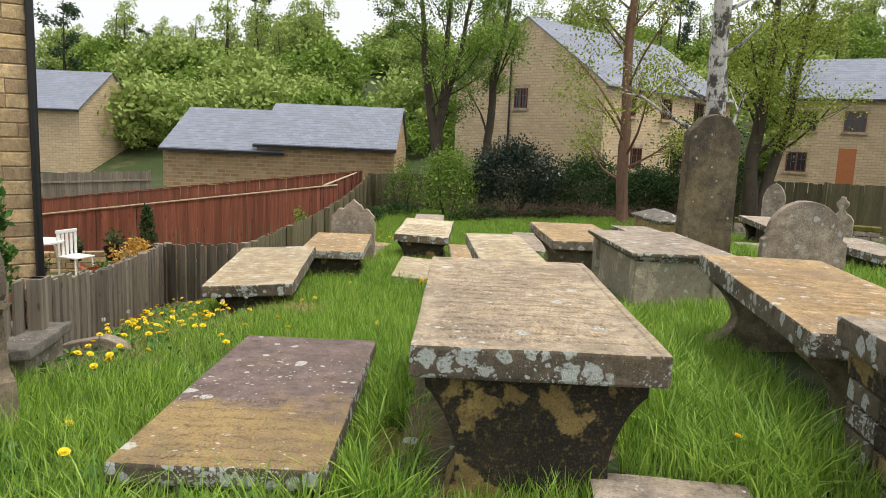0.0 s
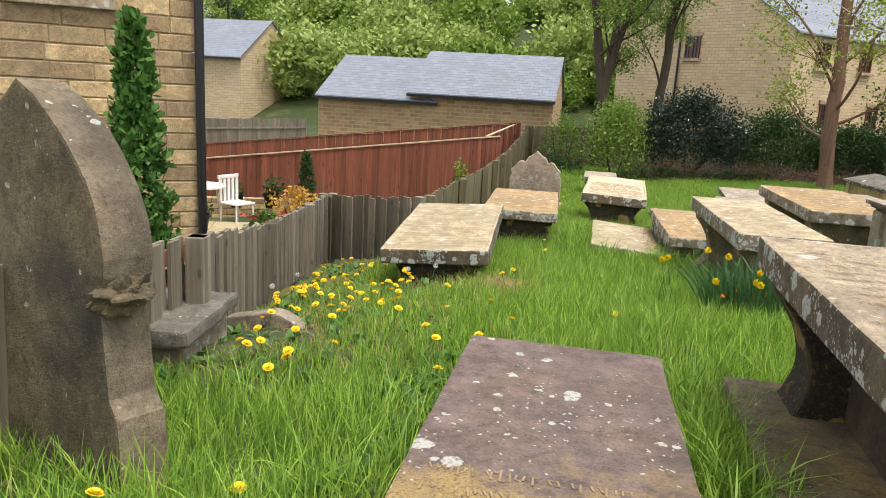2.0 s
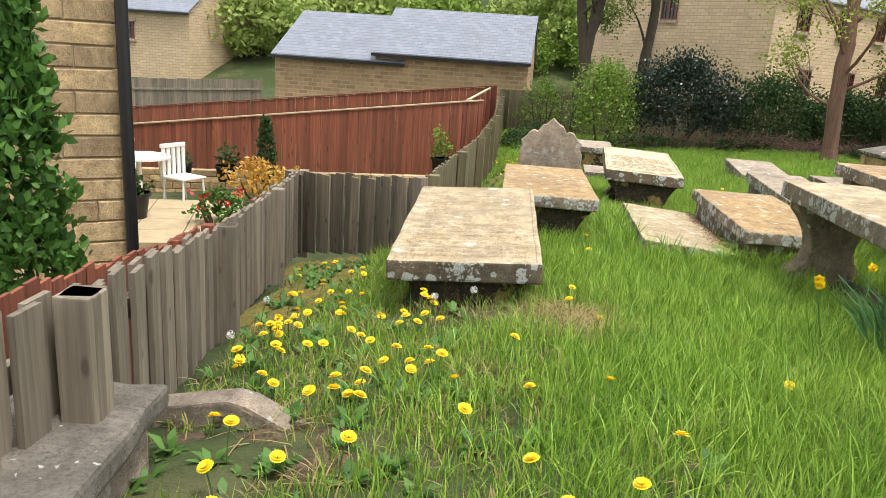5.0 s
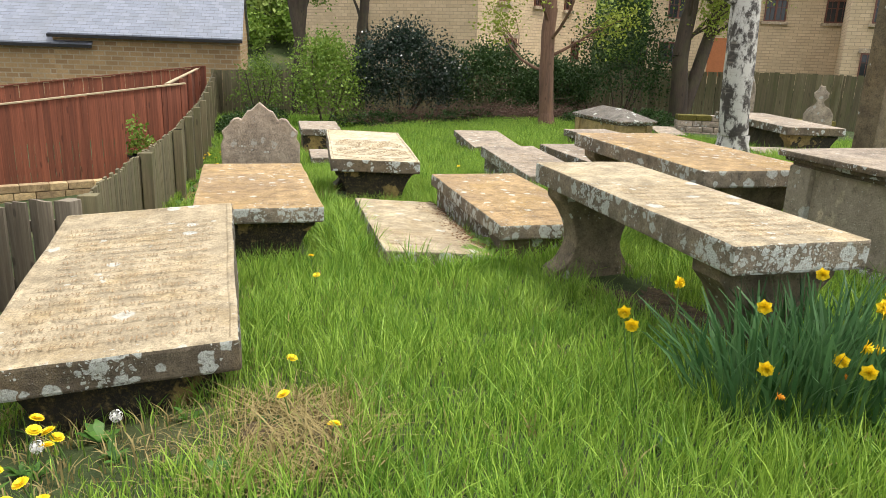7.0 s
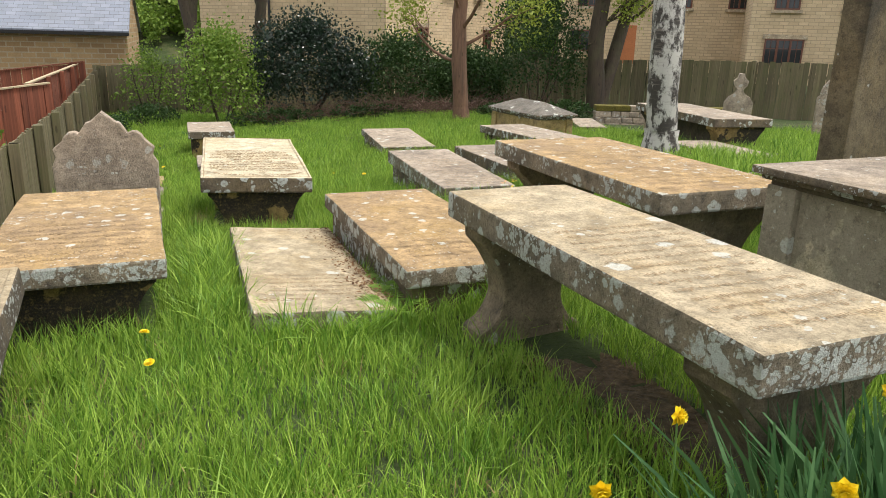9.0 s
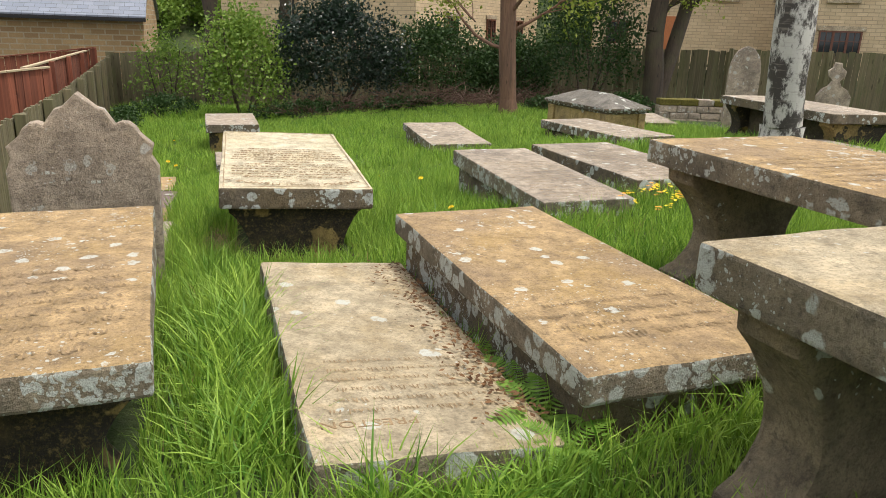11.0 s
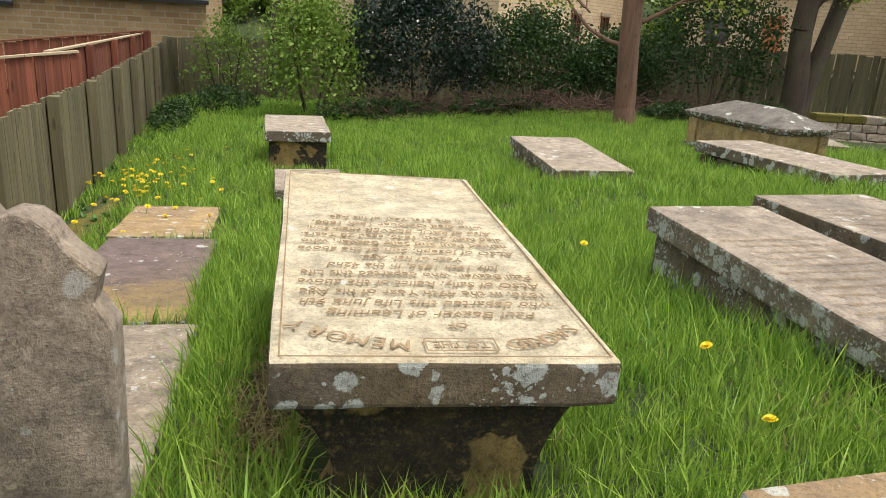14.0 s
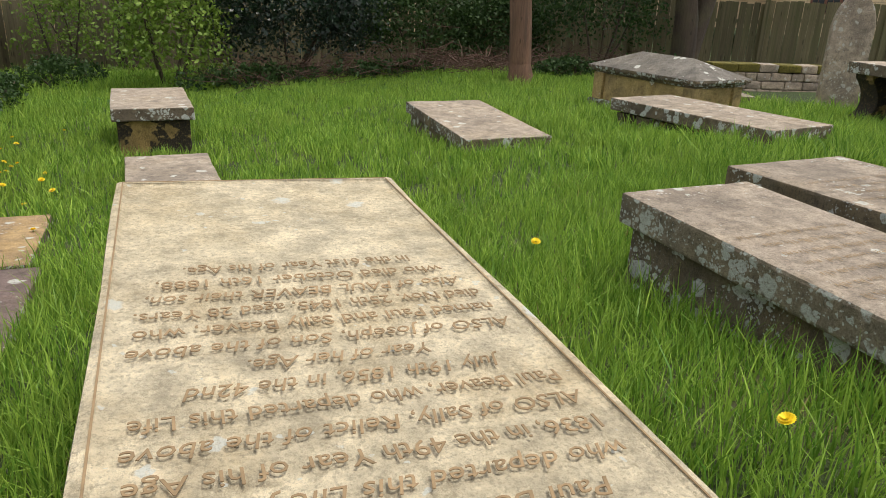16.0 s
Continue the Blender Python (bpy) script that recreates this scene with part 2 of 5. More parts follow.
M_WALL = masonry("coursed_sandstone", ((0.70, 0.54, 0.35), (0.58, 0.43, 0.27)), 0.42, 0.16, (0.36, 0.28, 0.19), 0.012)
M_BRICKW = masonry("small_coursed_sandstone", ((0.55, 0.37, 0.19), (0.33, 0.2, 0.1)), 0.42, 0.17, (0.5, 0.42, 0.3), 0.02)
M_SLATE = slate_mat()
M_FRAME = plain("brown_window_frame", (0.13, 0.045, 0.025), 0.5, 0.2, 30)
M_BLACK = plain("black_plastic", (0.012, 0.012, 0.013), 0.4, 0.2, 40)
M_WHITE = plain("white_plastic", (0.78, 0.78, 0.76), 0.5, 0.05)
M_DOOR = plain("orange_wood_door", (0.42, 0.14, 0.045), 0.5, 0.15, 20)
M_BARK = timber("brown_bark", (0.085, 0.06, 0.042), (0.04, 0.032, 0.026), 3.0, 0.25)
M_REDBARK = timber("reddish_bark", (0.21, 0.115, 0.075), (0.08, 0.05, 0.036), 3.0)
M_BIRCH = mat("birch_bark", 0.7)
_g = G(M_BIRCH)
_c = _g.mix(_g.step(_g.noise(_g.scaled(_g.co, (6, 6, 3.5)), 1.0, 6, 0.7), 0.47, 0.55), (0.50, 0.48, 0.45), (0.05, 0.042, 0.038))
_c = _g.mix(_g.math("MULTIPLY", _g.step(_g.noise(_g.scaled(_g.co, (5, 5, 40)), 1.0, 4), 0.55, 0.7), 0.6), _c, (0.25, 0.22, 0.19))
_g.colour(_c)
_g.bump(_g.noise(_g.scaled(_g.co, (8, 8, 5)), 1.0, 6), 0.02)
M_GLASS = mat("window_glass", 0.05)
M_GLASS.node_tree.nodes["Principled BSDF"].inputs["Base Color"].default_value = (0.03, 0.035, 0.04, 1)
M_GRASS = leaf_mat("grass_blades", (0.09, 0.22, 0.025), (0.42, 0.60, 0.095), 0.5)
_g = G(M_GRASS)
_src = _g.b.inputs["Base Color"].links[0].from_socket
_p = _g.world_co()
_c = _g.mix(_g.math("MULTIPLY", _g.step(_g.noise(_p, 1.1, 4), 0.45, 0.7), 0.4), _src, (0.33, 0.42, 0.08))
_c = _g.mix(_g.math("MULTIPLY", _g.step(_g.noise(_p, 2.3, 3), 0.52, 0.68), 0.5), _c, (0.09, 0.21, 0.03))
_g.colour(_c)
M_FERN = leaf_mat("fern_fronds", (0.12, 0.24, 0.03), (0.22, 0.36, 0.06), 0.5)
M_LITTER = leaf_mat("brown_leaf_litter", (0.10, 0.05, 0.025), (0.24, 0.13, 0.06), 0.8)
M_DRY = leaf_mat("dry_grass", (0.3, 0.24, 0.1), (0.42, 0.34, 0.16), 0.8)
M_WEED = leaf_mat("weed_leaves", (0.045, 0.12, 0.022), (0.12, 0.25, 0.05), 0.5)
M_LEAF = leaf_mat("fresh_green_leaves", (0.11, 0.2, 0.025), (0.24, 0.34, 0.06))
M_SPARSE = leaf_mat("yellow_green_leaves", (0.2, 0.26, 0.03), (0.34, 0.4, 0.07))
M_DARKLEAF = leaf_mat("dark_glossy_leaves", (0.008, 0.02, 0.012), (0.025, 0.05, 0.028), 0.28, 0.6)
# spring green made paler: distance haze is painted into the leaf colour
M_HILL = leaf_mat("haze_paled_hillside_leaves", (0.19, 0.28, 0.06), (0.42, 0.50, 0.15))
M_HILLDARK = leaf_mat("conifer_leaves", (0.03, 0.06, 0.03), (0.07, 0.11, 0.05))
M_YELLOW = plain("yellow_petals", (0.88, 0.66, 0.015), 0.6, 0.12, 60, bump=0)
M_ORANGE = plain("orange_petals", (0.8, 0.33, 0.02), 0.6, 0.15, 60, bump=0)
M_STEM = plain("green_stem", (0.12, 0.22, 0.05), 0.6, 0.2, 60, bump=0)
M_DAFF = leaf_mat("daffodil_leaves", (0.05, 0.13, 0.045), (0.11, 0.22, 0.085), 0.4)
# leaf green darkened so that the shade at the back is in the colour
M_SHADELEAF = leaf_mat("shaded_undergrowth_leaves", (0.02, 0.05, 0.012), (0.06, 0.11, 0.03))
M_YELLOWLEAF = leaf_mat("golden_leaves", (0.5, 0.27, 0.05), (0.65, 0.42, 0.1))
M_REDPETAL = plain("red_petals", (0.5, 0.03, 0.03), 0.6, 0.2, 50, bump=0)
M_TWIG = plain("dead_twigs", (0.12, 0.07, 0.05), 0.95, 0.4, 40, bump=0)
M_CLOCK = plain("white_seed_head", (0.6, 0.6, 0.57), 0.9, 0.1, 60, bump=0)
M_PAVE = plain("patio_paving", (0.45, 0.36, 0.23), 0.85, 0.15, 5, bump=0.004)


def ground_mat():
    m = mat("turf_and_soil", 0.95)
    g = G(m)
    p = g.world_co()
    n1, n2, n3 = g.noise(p, 0.7, 5), g.noise(p, 9.0, 5, 0.7), g.noise(p, 60.0, 4, 0.7)
    c = g.mix(g.step(n2, 0.3, 0.7), (0.02, 0.034, 0.008), (0.05, 0.08, 0.016))
    c = g.mix(g.math("MULTIPLY", g.step(n1, 0.52, 0.68), 0.6), c, (0.13, 0.12, 0.05))
    c = g.mix(g.math("MULTIPLY", g.step(n3, 0.5, 0.75), 0.5), c, (0.05, 0.045, 0.02))
    g.colour(c)
    g.bump(g.math("ADD", n2, g.math("MULTIPLY", n3, 0.4)), 0.05)
    return m


M_GROUND = ground_mat()
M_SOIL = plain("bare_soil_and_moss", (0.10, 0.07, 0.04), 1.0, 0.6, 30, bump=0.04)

# ---- building blocks ----


def part(name, bm, material, parent=None, label="", m=None):
    """Link a bmesh as one mesh object under a thing or a part."""
    me = bpy.data.meshes.new(name)
    bm.to_mesh(me)
    bm.free()
    for x in material if isinstance(material, (list, tuple)) else (material,):
        me.materials.append(x)
    ob = new(name, me)
    if parent is not None:
        ob.parent = parent
    if m is not None:
        ob.matrix_basis = m
    if label:
        ob["label"] = label
    return ob


def share(name, me, parent, m):
    ob = new(name, me)
    ob.parent = parent
    ob.matrix_basis = m
    return ob


def thing(name, m, label, category, group="", kind=""):
    ob = new(name)
    ob.empty_display_size = 0.1
    ob.matrix_basis = m
    return tagged(ob, label, category, group, kind)


def box(bm, x0, y0, z0, x1, y1, z1, bev=0.0):
    """A box, with bevelled edges if asked."""
    r = bmesh.ops.create_cube(bm, size=1)
    for v in r["verts"]:
        v.co = Vector((x0 + (v.co.x + 0.5) * (x1 - x0), y0 + (v.co.y + 0.5) * (y1 - y0), z0 + (v.co.z + 0.5) * (z1 - z0)))
    if bev:
        es = list({e for v in r["verts"] for e in v.link_edges})
        bmesh.ops.bevel(bm, geom=es, offset=bev, segments=2, affect="EDGES", profile=0.6)


def prism(bm, outline, d0, d1, axis="y", bev=0.0):
    """Extrude an outline of (u, v) between d0 and d1 along an axis; v is up, or ahead for axis z."""
    def co(u, v, d):
        return (u, d, v) if axis == "y" else (d, u, v) if axis == "x" else (u, v, d)
    a = [bm.verts.new(co(u, v, d0)) for u, v in outline]
    b = [bm.verts.new(co(u, v, d1)) for u, v in outline]
    n = len(a)
    fs = [bm.faces.new(a), bm.faces.new(b[::-1])]
    fs += [bm.faces.new((a[i], b[i], b[(i + 1) % n], a[(i + 1) % n])) for i in range(n)]
    bmesh.ops.recalc_face_normals(bm, faces=fs)
    if bev:
        es = list(fs[0].edges) + list(fs[1].edges)
        bmesh.ops.bevel(bm, geom=es, offset=bev, segments=2, affect="EDGES", profile=0.6)


def rough_up(bm, amount, scale, seed=0, only_edges=False):
    for v in bm.verts:
        q = v.co * scale + Vector((seed * 7.3, seed * 3.1, seed))
        v.co += Vector((noise.noise(q), noise.noise(q + Vector((9, 0, 0))), noise.noise(q + Vector((0, 9, 0))))) * amount


def mesh_from(name, verts, faces_n, loops, mats, smooth=False):
    """A mesh from numpy arrays: vertices, corners per face, corner indices."""
    me = bpy.data.meshes.new(name)
    me.vertices.add(len(verts))
    me.vertices.foreach_set("co", np.asarray(verts, np.float32).ravel())
    me.loops.add(len(loops))
    me.loops.foreach_set("vertex_index", np.asarray(loops, np.int32))
    starts = np.r_[0, np.cumsum(faces_n)[:-1]]
    me.polygons.add(len(faces_n))
    me.polygons.foreach_set("loop_start", starts.astype(np.int32))
    me.polygons.foreach_set("loop_total", np.asarray(faces_n, np.int32))
    for x in mats:
        me.materials.append(x)
    me.update(calc_edges=True)
    return me


# ---- ground ----
YS = np.array([-60, -3, 0, 3, 5.5, 7.5, 9.7, 12, 15, 17.5, 20, 24, 29, 34, 46, 60, 80, 110, 150, 260])
ZS = np.array([0.3, 0.08, -0.02, -0.13, -0.3, -0.5, -0.68, -0.8, -1.08, -1.3, -1.42, -1.5, -1.7, -2.0, -1.8, 2.2, 7.5, 12.0, 14.0, 16.0])


def fence_x(y):
    """Where the graveyard's boundary fence runs, from near to far."""
    return np.interp(y, [-20, 2.0, 5.0, 7.0, 9.85, 10.0, 30.6], [-1.8, -2.75, -2.95, -3.45, -4.05, -2.72, -3.43])


def height(x, y):
    x, y = np.asarray(x, float), np.asarray(y, float)
    z = np.interp(y, YS, ZS)
    near = np.clip((32 - y) / 6, 0, 1)
    z = z + near * 0.085 * np.clip(x, 0, 4)
    steep = np.interp(y, [3, 4.5, 6, 9.5, 11, 14, 20], [0.02, 0.07, 0.15, 0.22, 0.18, 0.08, 0.05])
    fx = fence_x(y)
    z = z - near * steep * np.clip(-1.7 - x, 0, 2.4)
    out = np.clip((fx - 0.05 - x) / 0.25, 0, 1)
    garden = np.interp(y, [0, 8, 14, 20, 30, 36], [-1.2, -1.45, -1.65, -1.9, -2.1, -2.1]) + np.clip(x + 4, -9, 0) * 0.07
    z = np.where(y < 34, z * (1 - out) + garden * out, z)
    z = z + np.where(y > 46, 1.0, 0.0) * (np.sin(x * 0.05 + 1) * 1.0 + np.sin(x * 0.021) * 1.5) * np.clip((y - 46) / 30, 0, 1)
    rise = np.clip((x - 30) / 60, 0, 1) * np.clip((y - 20) / 60, 0, 1)
    return z + rise * 8


def gz(x, y):
    return float(height(x, y))


gx = np.unique(np.r_[np.linspace(-400, -30, 12), np.linspace(-30, -8, 23), np.arange(-8, 9, 0.16), np.linspace(9, 30, 22), np.linspace(30, 400, 12)])
gy = np.unique(np.r_[np.linspace(-60, -4, 10), np.arange(-4, 26, 0.2), np.linspace(26, 60, 40), np.linspace(60, 260, 30), 420])
GX, GY = np.meshgrid(gx, gy)
GZ = height(GX, np.minimum(GY, 260))
lump = np.array([noise.noise(Vector((float(a) * 1.3, float(b) * 1.3, 0))) for a, b in zip(GX.ravel(), GY.ravel())]).reshape(GX.shape)
GZ = GZ + 0.035 * lump
nx, ny = len(gx), len(gy)
idx = np.arange(nx * ny).reshape(ny, nx)
quads = np.stack([idx[:-1, :-1], idx[:-1, 1:], idx[1:, 1:], idx[1:, :-1]], -1).reshape(-1, 4)
ground = new("ground", mesh_from("ground", np.stack([GX, GY, GZ], -1).reshape(-1, 3), np.full(len(quads), 4), quads.ravel(), [M_GROUND]))
for poly in ground.data.polygons:
    poly.use_smooth = True
tagged(ground, "grassy sloping churchyard ground with soil, rising to a wooded hillside", "ground", kind="structure")

# ---- stones ----
FOOT = []  # plan rectangles on which no grass grows: x, y, half width, half length, turn


def slab_mesh(w, l, th, inset=0.0, lip=0.015, seed=0):
    """A ledger stone with worn edges, finely cut so that its faces can be uneven; origin under its middle."""
    bm = bmesh.new()
    box(bm, -w / 2, -l / 2, 0, w / 2, l / 2, th, lip)
    if inset:
        top = max(bm.faces, key=lambda f: f.calc_center_median().z * 100 + f.calc_area())
        bmesh.ops.inset_region(bm, faces=[top], thickness=inset, depth=0)
        r = bmesh.ops.inset_region(bm, faces=[top], thickness=0.012, depth=-0.006)
    bmesh.ops.subdivide_edges(bm, edges=[e for e in bm.edges if e.calc_length() > 0.3], cuts=6, use_grid_fill=True)
    for v in bm.verts:
        q = v.co * 6.0 + Vector((seed * 7.3, seed * 3.1, seed))
        v.co += Vector((0.010 * noise.noise(q), 0.010 * noise.noise(q + Vector((9, 0, 0))), 0.0025 * noise.noise(q + Vector((0, 9, 0)))))
    bm.normal_update()
    # upward faces take the pale stone, side faces the shade-darkened edge stone
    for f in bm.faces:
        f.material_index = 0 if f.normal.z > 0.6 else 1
    return bm


def words(parent, w, l, z, rows, seed, start=0.2, stop=0.8, flip=True, material=None, big=()):
    """Illegible engraved lines: rows of little strokes as wide as words."""
    rng = random.Random(seed)
    bm = bmesh.new()
    for r in range(rows):
        v = -l / 2 + l * (start + (stop - start) * (r + 0.5) / rows)
        h = l * (stop - start) / rows * (0.62 if r in big else 0.42)
        x, end = -w * rng.uniform(0.33, 0.42), w * rng.uniform(0.33, 0.42)
        while x < end:
            for _ in range(rng.randint(2, 8)):
                s = h * rng.uniform(0.35, 0.6)
                top = h * rng.choice((0.6, 0.6, 0.6, 1.0))
                lean = rng.uniform(-0.15, 0.3) * h
                t = h * 0.14
                vs = [bm.verts.new((x + a, v + b, z)) for a, b in ((0, 0), (t, 0), (t + lean, -top), (lean, -top))]
                bm.faces.new(vs)
                if rng.random() < 0.6:
                    b = rng.choice((0, -top * 0.5, -top)) * 0.96
                    vs = [bm.verts.new((x + a, v + b + c, z)) for a, c in ((0, 0), (s * 0.8, -t * 0.3), (s * 0.8, -t), (0, -t * 0.7))]
                    bm.faces.new(vs)
                x += s
                if x > end:
                    break
            x += h * rng.uniform(0.35, 0.6)
    for f in bm.faces:
        if f.normal.z < 0:
            f.normal_flip()
    return tagged(part("inscription", bm, material or M_LETTER, parent, "worn engraved lettering"), kind="stuff")


def support_mesh(w, d, h, seed, waist=0.5):
    """The end support of a table tomb: a thick slab with hollowed, scrolled sides, a square neck above and a spread foot below."""
    bm = bmesh.new()
    side = [(0.0, 0.93), (0.06, 0.97), (0.13, 0.95)]
    for i in range(1, 13):
        t = i / 12
        side.append((0.13 + 0.72 * t, 0.95 - 0.42 * waist * math.sin(math.pi * t ** 0.8) ** 0.85 - 0.02 * t))
    side += [(0.88, 0.98), (1.0, 1.0)]
    outline = [(w / 2 * k, h * z) for z, k in side]
    prism(bm, outline + [(-a, b) for a, b in reversed(outline)], -d / 2, d / 2, "y", 0.014)
    rough_up(bm, 0.004, 9, seed)
    return bm


def table_tomb(cx, cy, rot, w, l, top, label, mats, th=0.13, low=None, rows=14, seed=1, tilt=(0, 0), inset=0.0, leg_w=0.9, lettered=True, start=0.2, stop=0.75, solid=False, leg=None, plinth=False):
    base = gz(cx, cy) - 0.08 if low is None else low
    t = thing("table_tomb", pose(cx, cy, base, 0, 0, rot), label, "table tomb", "table tombs")
    h = top - base
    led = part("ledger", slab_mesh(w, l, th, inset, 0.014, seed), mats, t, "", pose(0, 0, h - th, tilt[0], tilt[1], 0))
    if lettered:
        words(led, w, l, th + 0.004, rows, seed, start, stop)
    for s in () if solid else (-1, 1):
        part("support", support_mesh(w * leg_w, 0.2 if leg else 0.26, h - th + 0.012, seed + s, 1.0 if leg else 0.62), leg or M_PED, t, "", pose(0, s * (l / 2 - 0.22), 0))
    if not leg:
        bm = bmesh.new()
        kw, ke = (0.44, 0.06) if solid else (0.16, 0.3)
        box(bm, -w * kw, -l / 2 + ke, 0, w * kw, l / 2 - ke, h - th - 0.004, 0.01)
        # an open tomb's core is coloured dark for the shade beneath the slab
        part("core", bm, M_PED if solid else M_CORESHADE, t)
    if plinth:
        bm = bmesh.new()
        box(bm, -w * 0.56, -l / 2 - 0.02, 0, w * 0.47, l / 2 + 0.02, 0.15, 0.02)
        rough_up(bm, 0.01, 5, seed)
        part("plinth", bm, M_MOSSY, t)
    FOOT.append((cx, cy, w * (0.24 if leg else 0.42), l / 2 - (0.3 if leg else 0.1), rot))
    return t


def ledger_stone(cx, cy, rot, w, l, top, label, mats, th=0.12, tilt=(0, 0), seed=1, rows=0, start=0.55, stop=0.95, lettered=True):
    t = thing("ledger_stone", pose(cx, cy, top - th, tilt[0], tilt[1], rot), label, "gravestone", "flat ledger stones")
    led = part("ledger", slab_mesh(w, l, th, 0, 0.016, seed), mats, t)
    if rows:
        words(led, w, l, th + 0.004, rows, seed, start, stop)
    low = gz(cx, cy) - 0.2
    if top - th > low:
        bm = bmesh.new()
        box(bm, -w / 2 + 0.05, -l / 2 + 0.05, low - (top - th), w / 2 - 0.05, l / 2 - 0.05, 0.01, 0.01)
        part("bedding", bm, M_EDGE, t)
    FOOT.append((cx, cy, w / 2 - 0.01, l / 2 - 0.01, rot))
    return t


def headstone(cx, cy, rot, outline, th, label, material, lean=(0, 0), lettered=0, seed=1, low=None, w=0.8, edge=None):
    base = gz(cx, cy) - 0.15 if low is None else low
    t = thing("headstone", pose(cx, cy, base, lean[0], lean[1], rot), label, "headstone", "headstones")
    bm = bmesh.new()
    prism(bm, outline, -th / 2, th / 2, "y", 0.012)
    rough_up(bm, 0.006, 8, seed)
    if edge:
        bm.normal_update()
        for f in bm.faces:
            f.material_index = 0 if abs(f.normal.y) > 0.7 else 1
    part("slab", bm, [material, edge] if edge else material, t)
    if lettered:
        rng = random.Random(seed)
        bm = bmesh.new()
        for r in range(lettered):
            z = 0.3 + 0.055 * r
            x = -w * 0.33
            while x < w * 0.33:
                s = rng.uniform(0.012, 0.03)
                vs = [bm.verts.new((x + a, -th / 2 - 0.012, z + b)) for a, b in ((0, 0), (s, 0), (s, 0.016), (0, 0.016))]
                bm.faces.new(vs)
                x += s + rng.choice((0.008, 0.008, 0.03))
        tagged(part("inscription", bm, M_GREY, t, "worn pale lettering"), kind="stuff")
    FOOT.append((cx, cy, w / 2, th / 2, rot))
    return t


def arc(cx, cz, r, a0, a1, n, sx=1.0):
    return [(cx + sx * r * math.cos(radians(a0 + (a1 - a0) * i / n)), cz + r * math.sin(radians(a0 + (a1 - a0) * i / n))) for i in range(n + 1)]


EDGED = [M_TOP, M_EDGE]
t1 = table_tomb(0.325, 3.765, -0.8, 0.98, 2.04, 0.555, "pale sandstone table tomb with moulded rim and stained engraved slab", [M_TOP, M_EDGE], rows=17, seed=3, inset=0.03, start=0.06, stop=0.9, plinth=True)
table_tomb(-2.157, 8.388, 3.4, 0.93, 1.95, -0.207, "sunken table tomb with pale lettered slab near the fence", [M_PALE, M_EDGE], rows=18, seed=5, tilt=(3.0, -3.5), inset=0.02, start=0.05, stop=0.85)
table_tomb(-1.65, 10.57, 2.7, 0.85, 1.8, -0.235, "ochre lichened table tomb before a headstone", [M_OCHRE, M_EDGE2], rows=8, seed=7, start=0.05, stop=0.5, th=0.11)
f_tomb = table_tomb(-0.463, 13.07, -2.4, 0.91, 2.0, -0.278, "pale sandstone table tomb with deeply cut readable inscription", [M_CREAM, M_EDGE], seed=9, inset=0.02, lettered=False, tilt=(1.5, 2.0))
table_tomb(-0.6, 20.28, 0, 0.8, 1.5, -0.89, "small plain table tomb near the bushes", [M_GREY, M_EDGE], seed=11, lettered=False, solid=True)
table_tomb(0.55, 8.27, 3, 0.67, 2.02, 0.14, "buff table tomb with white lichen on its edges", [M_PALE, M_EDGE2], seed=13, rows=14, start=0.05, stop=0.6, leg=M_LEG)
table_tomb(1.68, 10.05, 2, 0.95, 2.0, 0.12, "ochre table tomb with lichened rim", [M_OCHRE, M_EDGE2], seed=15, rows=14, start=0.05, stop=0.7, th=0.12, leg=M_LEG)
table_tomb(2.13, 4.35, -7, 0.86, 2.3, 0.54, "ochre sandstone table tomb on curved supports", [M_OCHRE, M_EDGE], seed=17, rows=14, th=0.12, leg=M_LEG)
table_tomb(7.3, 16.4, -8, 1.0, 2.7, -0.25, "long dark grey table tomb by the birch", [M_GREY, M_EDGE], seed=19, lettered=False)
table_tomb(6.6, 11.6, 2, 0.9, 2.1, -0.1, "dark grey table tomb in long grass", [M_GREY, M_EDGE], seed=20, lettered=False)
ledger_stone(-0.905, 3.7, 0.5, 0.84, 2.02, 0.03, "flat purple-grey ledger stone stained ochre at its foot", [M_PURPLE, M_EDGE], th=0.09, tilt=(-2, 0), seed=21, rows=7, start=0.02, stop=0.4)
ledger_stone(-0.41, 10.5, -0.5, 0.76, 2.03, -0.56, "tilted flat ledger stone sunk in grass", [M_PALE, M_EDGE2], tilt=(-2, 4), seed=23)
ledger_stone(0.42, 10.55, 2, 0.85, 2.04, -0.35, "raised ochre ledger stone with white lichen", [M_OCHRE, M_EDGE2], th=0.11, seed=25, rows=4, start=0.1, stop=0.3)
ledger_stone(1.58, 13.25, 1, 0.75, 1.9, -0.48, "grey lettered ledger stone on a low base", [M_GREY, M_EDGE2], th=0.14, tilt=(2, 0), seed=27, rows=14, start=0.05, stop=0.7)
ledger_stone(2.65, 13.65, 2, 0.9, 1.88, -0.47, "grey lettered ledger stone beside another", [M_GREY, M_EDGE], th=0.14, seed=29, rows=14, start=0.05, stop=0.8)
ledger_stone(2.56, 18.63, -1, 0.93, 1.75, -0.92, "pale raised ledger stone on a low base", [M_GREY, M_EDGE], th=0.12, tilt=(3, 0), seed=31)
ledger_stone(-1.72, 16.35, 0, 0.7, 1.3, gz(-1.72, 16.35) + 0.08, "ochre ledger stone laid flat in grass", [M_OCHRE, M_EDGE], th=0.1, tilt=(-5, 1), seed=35)
